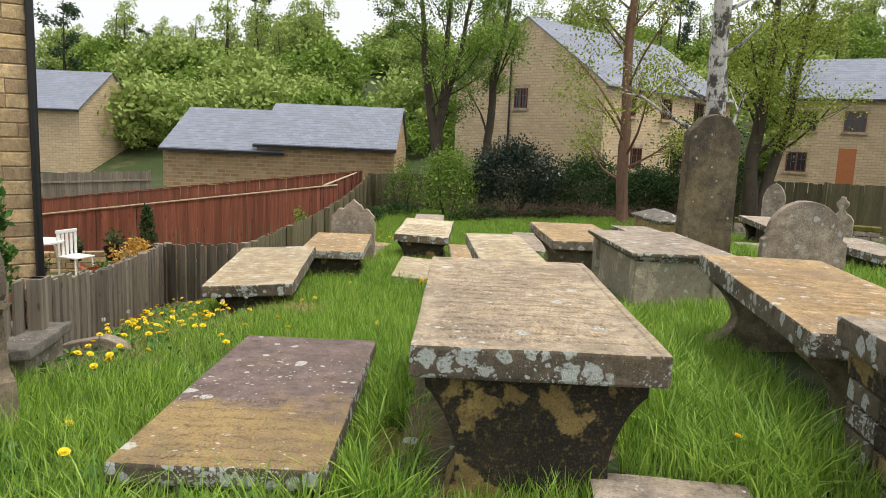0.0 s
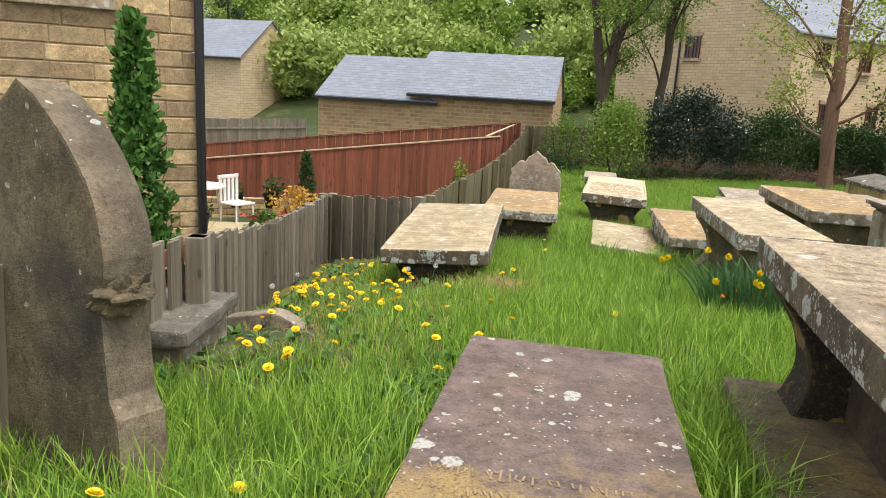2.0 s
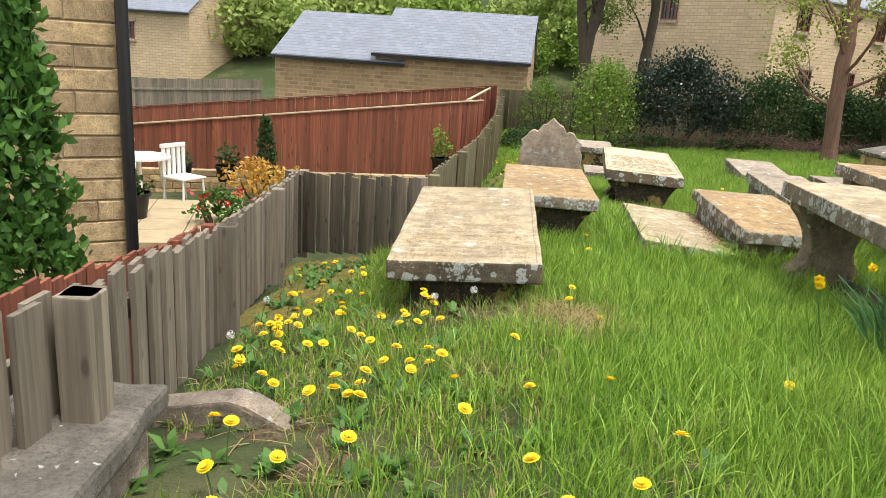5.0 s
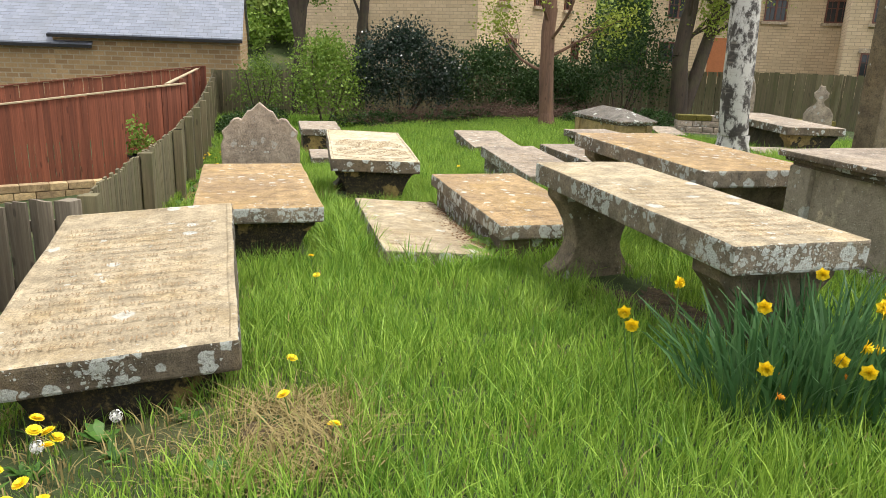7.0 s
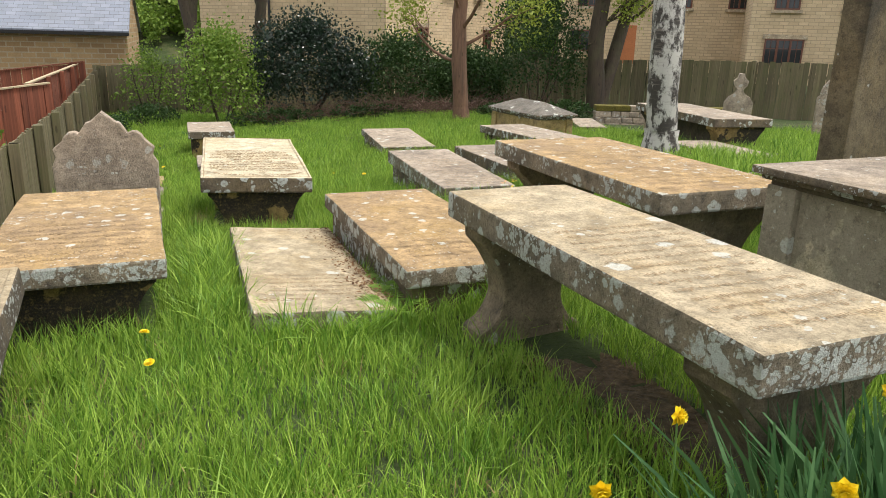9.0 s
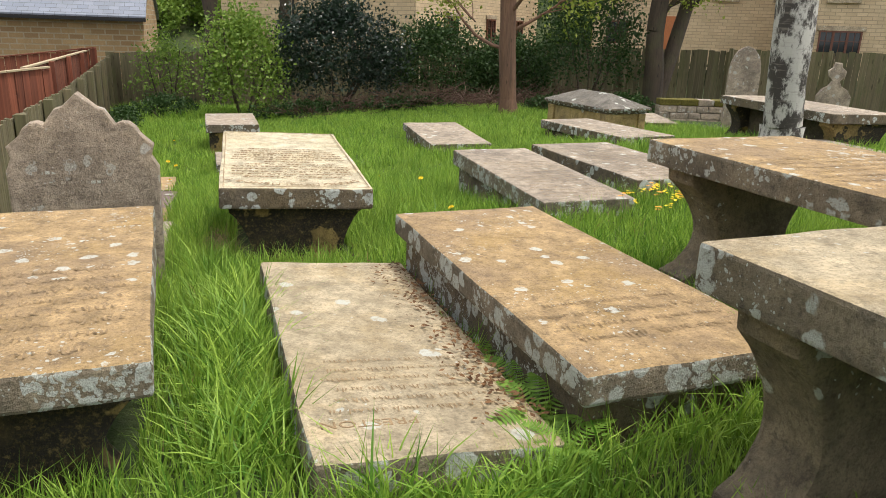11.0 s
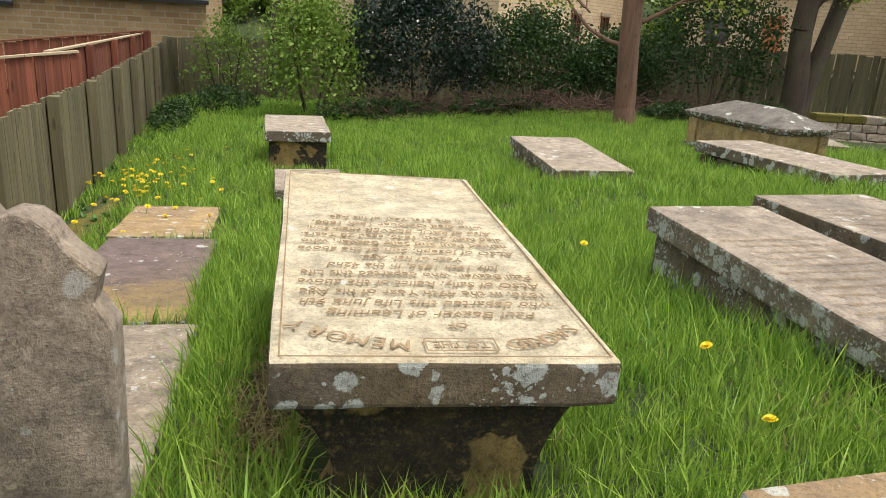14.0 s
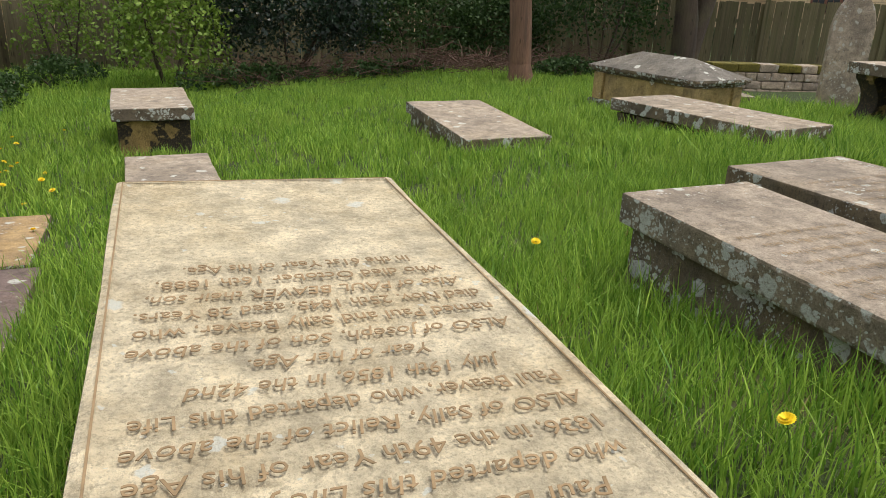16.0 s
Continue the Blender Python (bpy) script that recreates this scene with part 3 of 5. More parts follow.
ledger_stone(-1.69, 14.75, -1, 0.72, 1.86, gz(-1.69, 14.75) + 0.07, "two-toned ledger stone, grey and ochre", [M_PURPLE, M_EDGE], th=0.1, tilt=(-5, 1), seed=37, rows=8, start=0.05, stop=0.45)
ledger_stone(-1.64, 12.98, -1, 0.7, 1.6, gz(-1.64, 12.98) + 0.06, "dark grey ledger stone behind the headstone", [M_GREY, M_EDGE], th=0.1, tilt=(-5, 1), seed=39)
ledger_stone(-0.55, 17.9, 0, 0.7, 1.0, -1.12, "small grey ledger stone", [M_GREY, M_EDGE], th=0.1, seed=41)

# headstones
wavy = [(-0.42, 0), (0.42, 0), (0.44, 0.72), (0.40, 0.78), (0.42, 0.84), (0.34, 0.90)] + arc(0.25, 0.86, 0.1, 20, 120, 4) + [(0.14, 1.02), (0.10, 1.03), (0, 1.1)]
wavy = wavy + [(-a, b) for a, b in reversed(wavy[2:-1])]
headstone(-1.63, 12.02, 0, [(a * 0.84, b * 1.05) for a, b in wavy], 0.1, "scroll-topped sandstone headstone with worn lettering", M_HEAD, seed=2, low=-0.9, w=0.74, lettered=13)
gothic = [(-0.40, 0), (0.40, 0), (0.40, 0.34), (0.365, 0.4), (0.36, 0.70), (0.39, 0.755), (0.405, 0.81)]
gothic += [(0.405 * (1 - (i / 10) ** 2.0) + 0.03 * (i / 10), 0.81 + 0.555 * i / 10) for i in range(1, 10)] + [(0.015, 1.365)]
gothic = gothic + [(-a, b) for a, b in reversed(gothic[2:-1])]
h0 = headstone(-2.43, 3.47, -22, gothic, 0.16, "dark mossy pointed headstone with carved leaf bosses", M_DARKHEAD, seed=4, low=-0.3, lean=(-3, -9), w=0.78, edge=M_LEG)
for s in (-1, 1):
    bm = bmesh.new()
    r = bmesh.ops.create_icosphere(bm, subdivisions=4, radius=0.062)
    for v in r["verts"]:
        d = v.co.normalized()
        curl = math.sin(d.z * 7 + d.x * 3) * 0.22 + 0.5 * noise.noise(d * 2.6 + Vector((s, 4, 0))) + 0.18 * noise.noise(d * 7)
        v.co = Vector((v.co.x * 0.95, v.co.y * 1.25, v.co.z * 0.85)) * (1 + curl)
        v.co.x -= s * 0.03 * max(0.0, -d.z)
    part("carved_boss", bm, M_DARKHEAD, h0, "carved leaf boss", pose(s * 0.375, -0.012, 0.70))
tall = [(-0.43, 0), (0.43, 0), (0.42, 2.1)] + [(0.42 - 0.1 * (i / 4), 2.1 + 0.12 * (i / 4) ** 0.5) for i in range(1, 5)] + [(0.2, 2.33), (0, 2.38)]
tall = tall + [(-a, b) for a, b in reversed(tall[2:-1])]
headstone(3.3, 9.65, 8, [(a * 0.82, b) for a, b in tall], 0.19, "very tall dark grey headstone spotted with lichen", M_DARKHEAD, seed=6, low=-0.62)
rnd = [(-0.47, 0), (0.47, 0), (0.47, 0.75), (0.42, 0.78)] + arc(0, 0.8, 0.42, 0, 180, 16) + [(-0.42, 0.78), (-0.47, 0.75)]
headstone(4.1, 8.6, -6, rnd, 0.14, "round-topped headstone mottled with lichen", M_HEAD, seed=8, low=-0.45)

# chest tombs
def chest_tomb(cx, cy, rot, w, l, top, label, coped, mats, body):
    base = gz(cx, cy) - 0.08
    h = top - base
    t = thing("chest_tomb", pose(cx, cy, base, 0, 0, rot), label, "chest tomb", "chest tombs")
    bm = bmesh.new()
    box(bm, -w / 2 + 0.02, -l / 2 + 0.02, 0, w / 2 - 0.02, l / 2 - 0.02, 0.16, 0.02)
    part("plinth", bm, M_EDGE, t)
    bm = bmesh.new()
    box(bm, -w / 2 + 0.1, -l / 2 + 0.1, 0.15, w / 2 - 0.1, l / 2 - 0.1, h - 0.09, 0.005)
    part("body", bm, body, t)
    for sx in (-1, 1):
        for sy in (-1, 1):
            bm = bmesh.new()
            x, y = sx * (w / 2 - 0.13), sy * (l / 2 - 0.15)
            box(bm, x - 0.07, y - 0.09, 0.155, x + 0.07, y + 0.09, h - 0.095, 0.01)
            part("pilaster", bm, body, t)
    bm = bmesh.new()
    for k, (o, a, b) in enumerate(((0.07, 0.1, 0.07), (0.035, 0.071, 0.04))):
        mo = bmesh.new()
        box(mo, -w / 2 + o, -l / 2 + o, h - a, w / 2 - o, l / 2 - o, h - b, 0.012)
        part("moulding", mo, M_EDGE, t)
    box(bm, -w / 2, -l / 2, h - 0.041, w / 2, l / 2, h, 0.012)
    if coped:
        r = [bm.verts.new(c) for c in ((-w / 2, -l / 2, h), (w / 2, -l / 2, h), (w / 2, l / 2, h), (-w / 2, l / 2, h), (0, -l / 2 + w * 0.55, h + 0.2), (0, l / 2 - w * 0.55, h + 0.2))]
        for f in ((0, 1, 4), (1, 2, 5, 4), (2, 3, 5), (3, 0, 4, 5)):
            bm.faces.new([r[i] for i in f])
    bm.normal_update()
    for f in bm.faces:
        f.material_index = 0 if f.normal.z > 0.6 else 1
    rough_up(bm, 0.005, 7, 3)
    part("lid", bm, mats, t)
    FOOT.append((cx, cy, w / 2 - 0.05, l / 2 - 0.05, rot))


chest_tomb(2.2, 7.98, 3, 1.05, 1.8, 0.3, "tall chest tomb with moulded lid and peeling panels", False, [M_GREY, M_EDGE], M_PANEL)
chest_tomb(5.5, 19.2, 6, 0.92, 1.9, -0.52, "chest tomb with coped grey lid and sunk ochre panels", True, [M_LID, M_EDGE], M_OCHREPANEL)

# other stones on the right: walled tomb, headstones among the grass
def walled_tomb(cx, cy, rot, w, l, top, label, n=5):
    base = gz(cx, cy) - 0.1
    t = thing("walled_tomb", pose(cx, cy, base, 0, 0, rot), label, "tomb", "walled tombs")
    h = top - base
    part("ledger", slab_mesh(w, l, 0.13, 0, 0.016, 51), [M_GREY, M_EDGE], t, "", pose(0, 0, h - 0.13))
    bm = bmesh.new()
    box(bm, -w / 2 + 0.12, -l / 2 + 0.12, 0, w / 2 - 0.12, l / 2 - 0.12, h - 0.14)
    part("core", bm, M_PED, t)
    rng = random.Random(12)
    ch = (h - 0.14) / n
    for side in range(4):
        length = l - 0.1 if side % 2 else w - 0.1
        for r in range(n):
            x = -length / 2
            while x < length / 2 - 0.03:
                wd = min(rng.uniform(0.22, 0.4), length / 2 - x)
                bm = bmesh.new()
                box(bm, 0.006, 0, 0.006, wd - 0.006, 0.1, ch - 0.006, 0.012)
                rough_up(bm, 0.012, 8, r + side * 9)
                turn = pose(0, 0, 0, 0, 0, (0, 90, 180, 270)[side])
                part("brick", bm, M_EDGE if rng.random() < 0.6 else M_PED, t, "", turn @ pose(x, -(l if side % 2 == 0 else w) / 2 + 0.05 + rng.uniform(-0.01, 0.01), r * ch))
                x += wd
    FOOT.append((cx, cy, w / 2 - 0.05, l / 2 - 0.05, rot))


walled_tomb(1.98, 2.2, -6, 0.9, 1.9, 0.64, "low walled tomb of dark courses under a grey slab")
walled_tomb(4.6, 17.3, 8, 0.9, 2.0, -0.68, "grey ledger stone on low rubble walling", 2)
spear = [(-0.27, 0), (0.27, 0), (0.27, 1.15)] + [(0.27 * (1 - (i / 5) ** 1.6), 1.15 + 0.4 * math.sin(i / 5 * math.pi / 2)) for i in range(1, 5)] + [(0, 1.56)]
spear = spear + [(-a, b) for a, b in reversed(spear[2:-1])]
headstone(8.3, 18.9, -30, spear, 0.12, "tall weathered pointed headstone by the fence", M_HEAD, seed=12, low=-1.05)
urn = [(-0.28, 0), (0.28, 0), (0.28, 0.6), (0.2, 0.72), (0.1, 0.78), (0.06, 0.86), (0.13, 0.95), (0.14, 1.04), (0.07, 1.1), (0.05, 1.18)]
urn = urn + [(-a, b) for a, b in reversed(urn[2:])]
headstone(9.7, 18.2, -35, urn, 0.14, "small headstone topped by a carved urn", M_HEAD, seed=14, low=-0.9)
headstone(11.6, 17.4, -35, rnd, 0.12, "round-topped grey headstone by the fence", M_HEAD, seed=16, low=-0.9)
headstone(6.2, 9.6, -6, [(a * 0.7, b * 0.8) for a, b in rnd], 0.12, "small grey headstone behind others", M_HEAD, seed=18, low=-0.4)
ledger_stone(7.6, 20.6, -20, 0.6, 1.8, -0.95, "long low grey kerb slab", [M_GREY, M_EDGE], th=0.12, seed=61)
ledger_stone(6.3, 14.4, -4, 0.8, 1.9, -0.6, "low grey ledger stone in long grass", [M_GREY, M_EDGE], th=0.12, seed=63)
ledger_stone(4.6, 11.4, 3, 0.7, 1.2, -0.42, "low pale kerb stone beside the tall headstone", [M_GREY, M_EDGE], th=0.15, seed=65)
# fragments
ledger_stone(0.82, 2.5, -6, 0.62, 0.75, gz(0.82, 2.5) + 0.06, "small mossy stone flush with grass", [M_GREY, M_MOSS], th=0.1, seed=67)
kerb = thing("kerb_stone", pose(-2.67, 5.61, -0.53, 0, 0, -4), "low angular grey grave kerb stone", "gravestone")
bm = bmesh.new()
prism(bm, [(-0.36, 0.0), (0.42, 0.0), (0.40, 0.04), (0.02, 0.2), (-0.05, 0.21), (-0.36, 0.13)], -0.06, 0.06, "y", 0.012)
rough_up(bm, 0.008, 9, 3)
part("slab", bm, M_GREY, kerb)
block = thing("stone_block_tomb", pose(-2.95, 4.85, -0.53, 0, 0, 8), "low stone tomb with a dark slate-grey slab against the fence", "tomb")
for name_, x_, z0_, z1_, mat_ in (("body", 0.19, 0.0, 0.33, M_HEAD), ("slab", 0.24, 0.335, 0.42, M_LID)):
    bm = bmesh.new()
    box(bm, -x_, -x_ - 0.12, z0_, x_, x_ + 0.12, z1_, 0.02)
    bmesh.ops.subdivide_edges(bm, edges=[e for e in bm.edges if e.calc_length() > 0.3], cuts=4, use_grid_fill=True)
    rough_up(bm, 0.014, 7, 5)
    part(name_, bm, mat_, block)
FOOT += [(-2.72, 5.2, 0.27, 0.2, 0), (-3.3, 8.3, 0.2, 1.1, 0), (-2.45, 15.5, 0.15, 2.6, 0), (-0.28, 3.3, 0.08, 0.4, 0)]

# readable inscription
def lettering(parent, body, size, x, y, z, width=None, turn=180, italic=0.0, ang=0.0):
    cu = bpy.data.curves.new("lettering", "FONT")
    cu.body, cu.size, cu.align_x, cu.align_y, cu.shear, cu.extrude = body, size, "CENTER", "CENTER", italic, 0.0008
    cu.resolution_u = 2
    tmp = bpy.data.objects.new("lettering", cu)
    scene.collection.objects.link(tmp)
    bpy.context.view_layer.update()
    me = bpy.data.meshes.new_from_object(tmp.evaluated_get(bpy.context.evaluated_depsgraph_get()))
    bpy.data.objects.remove(tmp)
    me.materials.append(M_LETTER)
    k = 1.0
    if width:
        xs = [v.co.x for v in me.vertices]
        k = width / (max(xs) - min(xs))
    ob = new("lettering", me)
    tagged(ob, kind="stuff")
    ob.parent = parent
    ob.matrix_basis = pose(x, y, z, 0, 0, turn + ang) @ Matrix.Diagonal((k, 1, 1, 1))
    return ob


f_led = [o for o in f_tomb.children if o.name.startswith("ledger")][0]
LZ = 0.134
LINES = [("Paul Beaver of Leeming", 0.6, 0.25), ("who departed this Life June 9th", 0.74, 0.25), ("1836, in the 49th Year of his Age", 0.74, 0.0), ("ALSO of Sally, Relict of the above", 0.76, 0.2), ("Paul Beaver, who departed this Life", 0.74, 0.0), ("July 19th 1856, in the 42nd", 0.58, 0.25), ("Year of her Age.", 0.34, 0.3), ("ALSO of Joseph, Son of the above", 0.76, 0.2), ("named Paul and Sally Beaver, who", 0.74, 0.0), ("died Nov. 25th 1845, aged 28 Years.", 0.74, 0.0), ("Also of PAUL BEAVER their son,", 0.7, 0.2), ("who died October 16th 1888,", 0.66, 0.0), ("in the 61st Year of his Age.", 0.54, 0.0)]
for i, (body, wd, it) in enumerate(LINES):
    lettering(f_led, body, 0.056, 0, -0.71 + i * 0.077, LZ, wd * 1.02, italic=it)
lettering(f_led, "OF", 0.045, 0.05, -0.785, LZ)
lettering(f_led, "TO THE", 0.045, 0.035, -0.905, LZ, 0.15)
for word, x0, x1, y0, y1, tilt0, tilt1 in (("SACRED", 0.37, 0.185, -0.80, -0.895, 42, 14), ("MEMORY", -0.125, -0.39, -0.90, -0.79, -8, -42)):
    for k, ch in enumerate(word):
        f = k / 5
        bow = -0.02 * math.sin(f * math.pi)
        lettering(f_led, ch, 0.075, x0 + (x1 - x0) * f, y0 + (y1 - y0) * f + bow, LZ, None, ang=tilt0 + (tilt1 - tilt0) * f)
bm = bmesh.new()
for s in (-1, 1):
    box(bm, -0.06, -0.905 + s * 0.034 - 0.0025, LZ, 0.13, -0.905 + s * 0.034 + 0.0025, LZ + 0.0008)
    box(bm, 0.035 + s * 0.095 - 0.0025, -0.905 - 0.03, LZ, 0.035 + s * 0.095 + 0.0025, -0.905 + 0.03, LZ + 0.0008)
part("cartouche", bm, M_LETTER, f_led, "engraved frame round two words")
bm = bmesh.new()
for s in (-1, 1):
    box(bm, s * 0.43 - 0.002, -0.97, LZ - 0.001, s * 0.43 + 0.002, 0.97, LZ + 0.0006)
    box(bm, -0.43, s * 0.97 - 0.002, LZ - 0.001, 0.43, s * 0.97 + 0.002, LZ + 0.0004)
part("border_line", bm, M_LETTER, f_led, "cut line along the rim")
l2 = [o for o in bpy.data.objects if o.name.startswith("ledger_stone") and "tilted flat" in o["label"]][0]
l2_led = [o for o in l2.children if o.name.startswith("ledger")][0]
lettering(l2_led, "PRESTON", 0.06, -0.18, -0.8, 0.121, 0.3)
words(l2_led, 0.72, 2.03, 0.124, 6, 77, 0.13, 0.36)

# ---- fences ----
def board_fence(name, pts, bw, gap, label, material, tops, bottoms, cap=False, posts=2.4, th=0.02, two_sided=False, cat="fence", face=1):
    """Upright boards on rails between posts along a line of plan points; tops and bottoms at each point."""
    t = thing(name, pose(pts[0][0], pts[0][1], 0), label, cat, kind="structure")
    bm = bmesh.new()
    box(bm, -bw / 2, -th / 2, 0, bw / 2, th / 2, 1.0)
    bme = bpy.data.meshes.new("board")
    bm.to_mesh(bme)
    bm.free()
    bme.materials.append(material)
    bm = bmesh.new()
    box(bm, -0.05, -0.05, 0, 0.05, 0.05, 1.0, 0.006)
    pme = bpy.data.meshes.new("post")
    bm.to_mesh(pme)
    bm.free()
    pme.materials.append(material)
    o = Vector((pts[0][0], pts[0][1], 0))
    rng = random.Random(len(pts) * 7 + int(bw * 1000))
    for (p, q, tp, tq, bp, bq) in zip(pts, pts[1:], tops, tops[1:], bottoms, bottoms[1:]):
        d = Vector((q[0] - p[0], q[1] - p[1], 0))
        L = d.length
        ang = math.degrees(math.atan2(d.y, d.x))
        n = max(1, int(L / (bw + gap)))
        for i in range(n):
            s = (i + 0.5) / n
            z0, z1 = bp + (bq - bp) * s, tp + (tq - tp) * s + rng.uniform(-0.02, 0.02)
            off = (0.018 if (i % 2 and two_sided) else -0.018) if two_sided else 0
            m = pose(p[0] + d.x * s - o.x, p[1] + d.y * s - o.y, z0, 0, rng.uniform(-0.5, 0.5), ang) @ pose(0, off, 0) @ Matrix.Diagonal((1, 1, z1 - z0, 1))
            share("board", bme, t, m)
        np_ = max(1, round(L / posts))
        for i in range(np_ + 1):
            s = i / np_
            z0, z1 = bp + (bq - bp) * s - 0.05, tp + (tq - tp) * s + 0.03
            share("post", pme, t, pose(p[0] + d.x * s - o.x, p[1] + d.y * s - o.y, z0, 0, 0, ang) @ pose(0, -0.075, 0) @ Matrix.Diagonal((1, 1, z1 - z0, 1)))
        for f in (0.25, 0.78):
            a = Vector((p[0], p[1], bp + (tp - bp) * f)) - o
            b = Vector((q[0], q[1], bq + (tq - bq) * f)) - o
            bm = bmesh.new()
            box(bm, 0, -0.02, -0.04, (b - a).length, 0.02, 0.04, 0.004)
            rail = part("rail", bm, material, t)
            rail.matrix_basis = Matrix.Translation(a) @ (b - a).to_track_quat("X", "Z").to_matrix().to_4x4() @ pose(0, (0.045 if two_sided else 0.032) * face, 0)
        if cap:
            a = Vector((p[0], p[1], tp + 0.01)) - o
            b = Vector((q[0], q[1], tq + 0.01)) - o
            bm = bmesh.new()
            box(bm, 0, -0.04, 0, (b - a).length, 0.04, 0.03, 0.004)
            rail = part("capping", bm, M_PAVE if cap == "pale" else material, t)
            rail.matrix_basis = Matrix.Translation(a) @ (b - a).to_track_quat("X", "Z").to_matrix().to_4x4()
    return t


near_pts = [(-2.75, 2.0), (-2.95, 5.0), (-3.45, 7.0), (-4.28, 10.7), (-2.75, 9.85)]
board_fence("picket_fence", near_pts, 0.11, -0.012, "low grey weathered wooden fence with gaps between boards", M_FENCE, [0.62, 0.22, -0.1, -0.42, -0.22], [-0.4, -0.6, -0.75, -1.3, -0.95], posts=1.9, two_sided=True)
long_pts = [(-2.75, 9.85), (-2.7, 14), (-2.85, 19), (-3.45, 30.6)]
board_fence("boundary_fence", long_pts, 0.065, 0.006, "tall brown-grey closeboard fence green with algae", M_LONG, [-0.2, -0.28, -0.35, -0.37], [-1.2, -1.4, -1.6, -2.0], posts=1.8)
back_pts = [(-3.45, 30.6), (4, 28.8), (10.5, 26.5), (12.5, 24.5)]
board_fence("back_fence", back_pts, 0.14, 0.004, "dark green-brown closeboard fence behind bushes", M_LONG, [-0.3, 0.05, 0.3, 0.3], [-2.0, -1.8, -1.6, -1.5])
right_pts = [(12.5, 24.5), (17, 19), (21, 12)]
board_fence("side_fence", right_pts, 0.14, 0.004, "brown closeboard fence with posts and rails", M_LONG, [0.35, 0.45, 0.6], [-1.4, -1.2, -1.0])
red1 = [(-3.25, 20.6), (-3.75, 20.2), (-11.5, 17.2)]
board_fence("red_fence", red1, 0.1, 0.004, "red-brown stained garden fence with capping", M_RED, [-0.15, -0.2, -1.15], [-1.9, -1.9, -2.6], cap="pale", face=-1)
red2 = [(-3.55, 28.5), (-17, 25.5)]
board_fence("red_fence", red2, 0.12, 0.004, "far red-brown stained garden fence", M_RED, [-0.12, -1.75], [-2.1, -3.2], cap=True, face=-1)
red3 = [(-3.6, 20.6), (-3.75, 29)]
board_fence("red_fence", red3, 0.12, 0.004, "red-brown stained fence running to the garages", M_RED, [-0.17, -0.2], [-2.0, -2.2], cap="pale")

red4 = [(-3.5, 4.6), (-4.0, 7.5), (-4.35, 8.6)]
board_fence("red_fence", red4, 0.1, 0.004, "low red-brown fence behind the grey one", M_RED, [0.1, -0.36, -0.55], [-1.4, -1.5, -1.6])

grey_pts = [(-13.9, 33.4), (-23, 31.2)]
board_fence("grey_fence", grey_pts, 0.14, 0.004, "dark grey painted garden fence before a house", M_FENCE, [-0.75, -1.25], [-2.6, -3.2])

# ---- houses ----
def window(parent, m, w, h, lights=2, sill=True, casing=M_FRAME):
    bm = bmesh.new()
    for a, b, c, d in ((-w / 2, 0, -w / 2 + 0.07, h), (w / 2 - 0.07, 0, w / 2, h), (-w / 2 + 0.07, 0, w / 2 - 0.07, 0.07), (-w / 2 + 0.07, h - 0.07, w / 2 - 0.07, h)):
        box(bm, a, -0.03, b, c, 0.05, d)
    for i in range(1, lights):
        x = -w / 2 + w * i / lights
        box(bm, x - 0.05, -0.03, 0.07, x + 0.05, 0.05, h - 0.07)
    for i in range(lights):
        x0, x1 = -w / 2 + w * i / lights + 0.06, -w / 2 + w * (i + 1) / lights - 0.06
        box(bm, x0, -0.01, h * 0.62, x1, 0.03, h * 0.62 + 0.03)
        box(bm, (x0 + x1) / 2 - 0.012, -0.008, 0.08, (x0 + x1) / 2 + 0.012, 0.02, h - 0.08)
    win = part("window", bm, casing, parent, "", m)
    bm = bmesh.new()
    box(bm, -w / 2 + 0.05, 0.0, 0.05, w / 2 - 0.05, 0.012, h - 0.05)
    part("pane", bm, M_GLASS, win, "", pose(0, 0.03, 0))
    if sill:
        bm = bmesh.new()
        box(bm, -w / 2 - 0.12, -0.1, -0.15, w / 2 + 0.12, 0.06, 0, 0.01)
        part("sill", bm, M_TOP, win)
        bm = bmesh.new()
        box(bm, -w / 2 - 0.12, -0.035, h, w / 2 + 0.12, 0.06, h + 0.2, 0.01)
        part("lintel", bm, M_TOP, win)
    return win


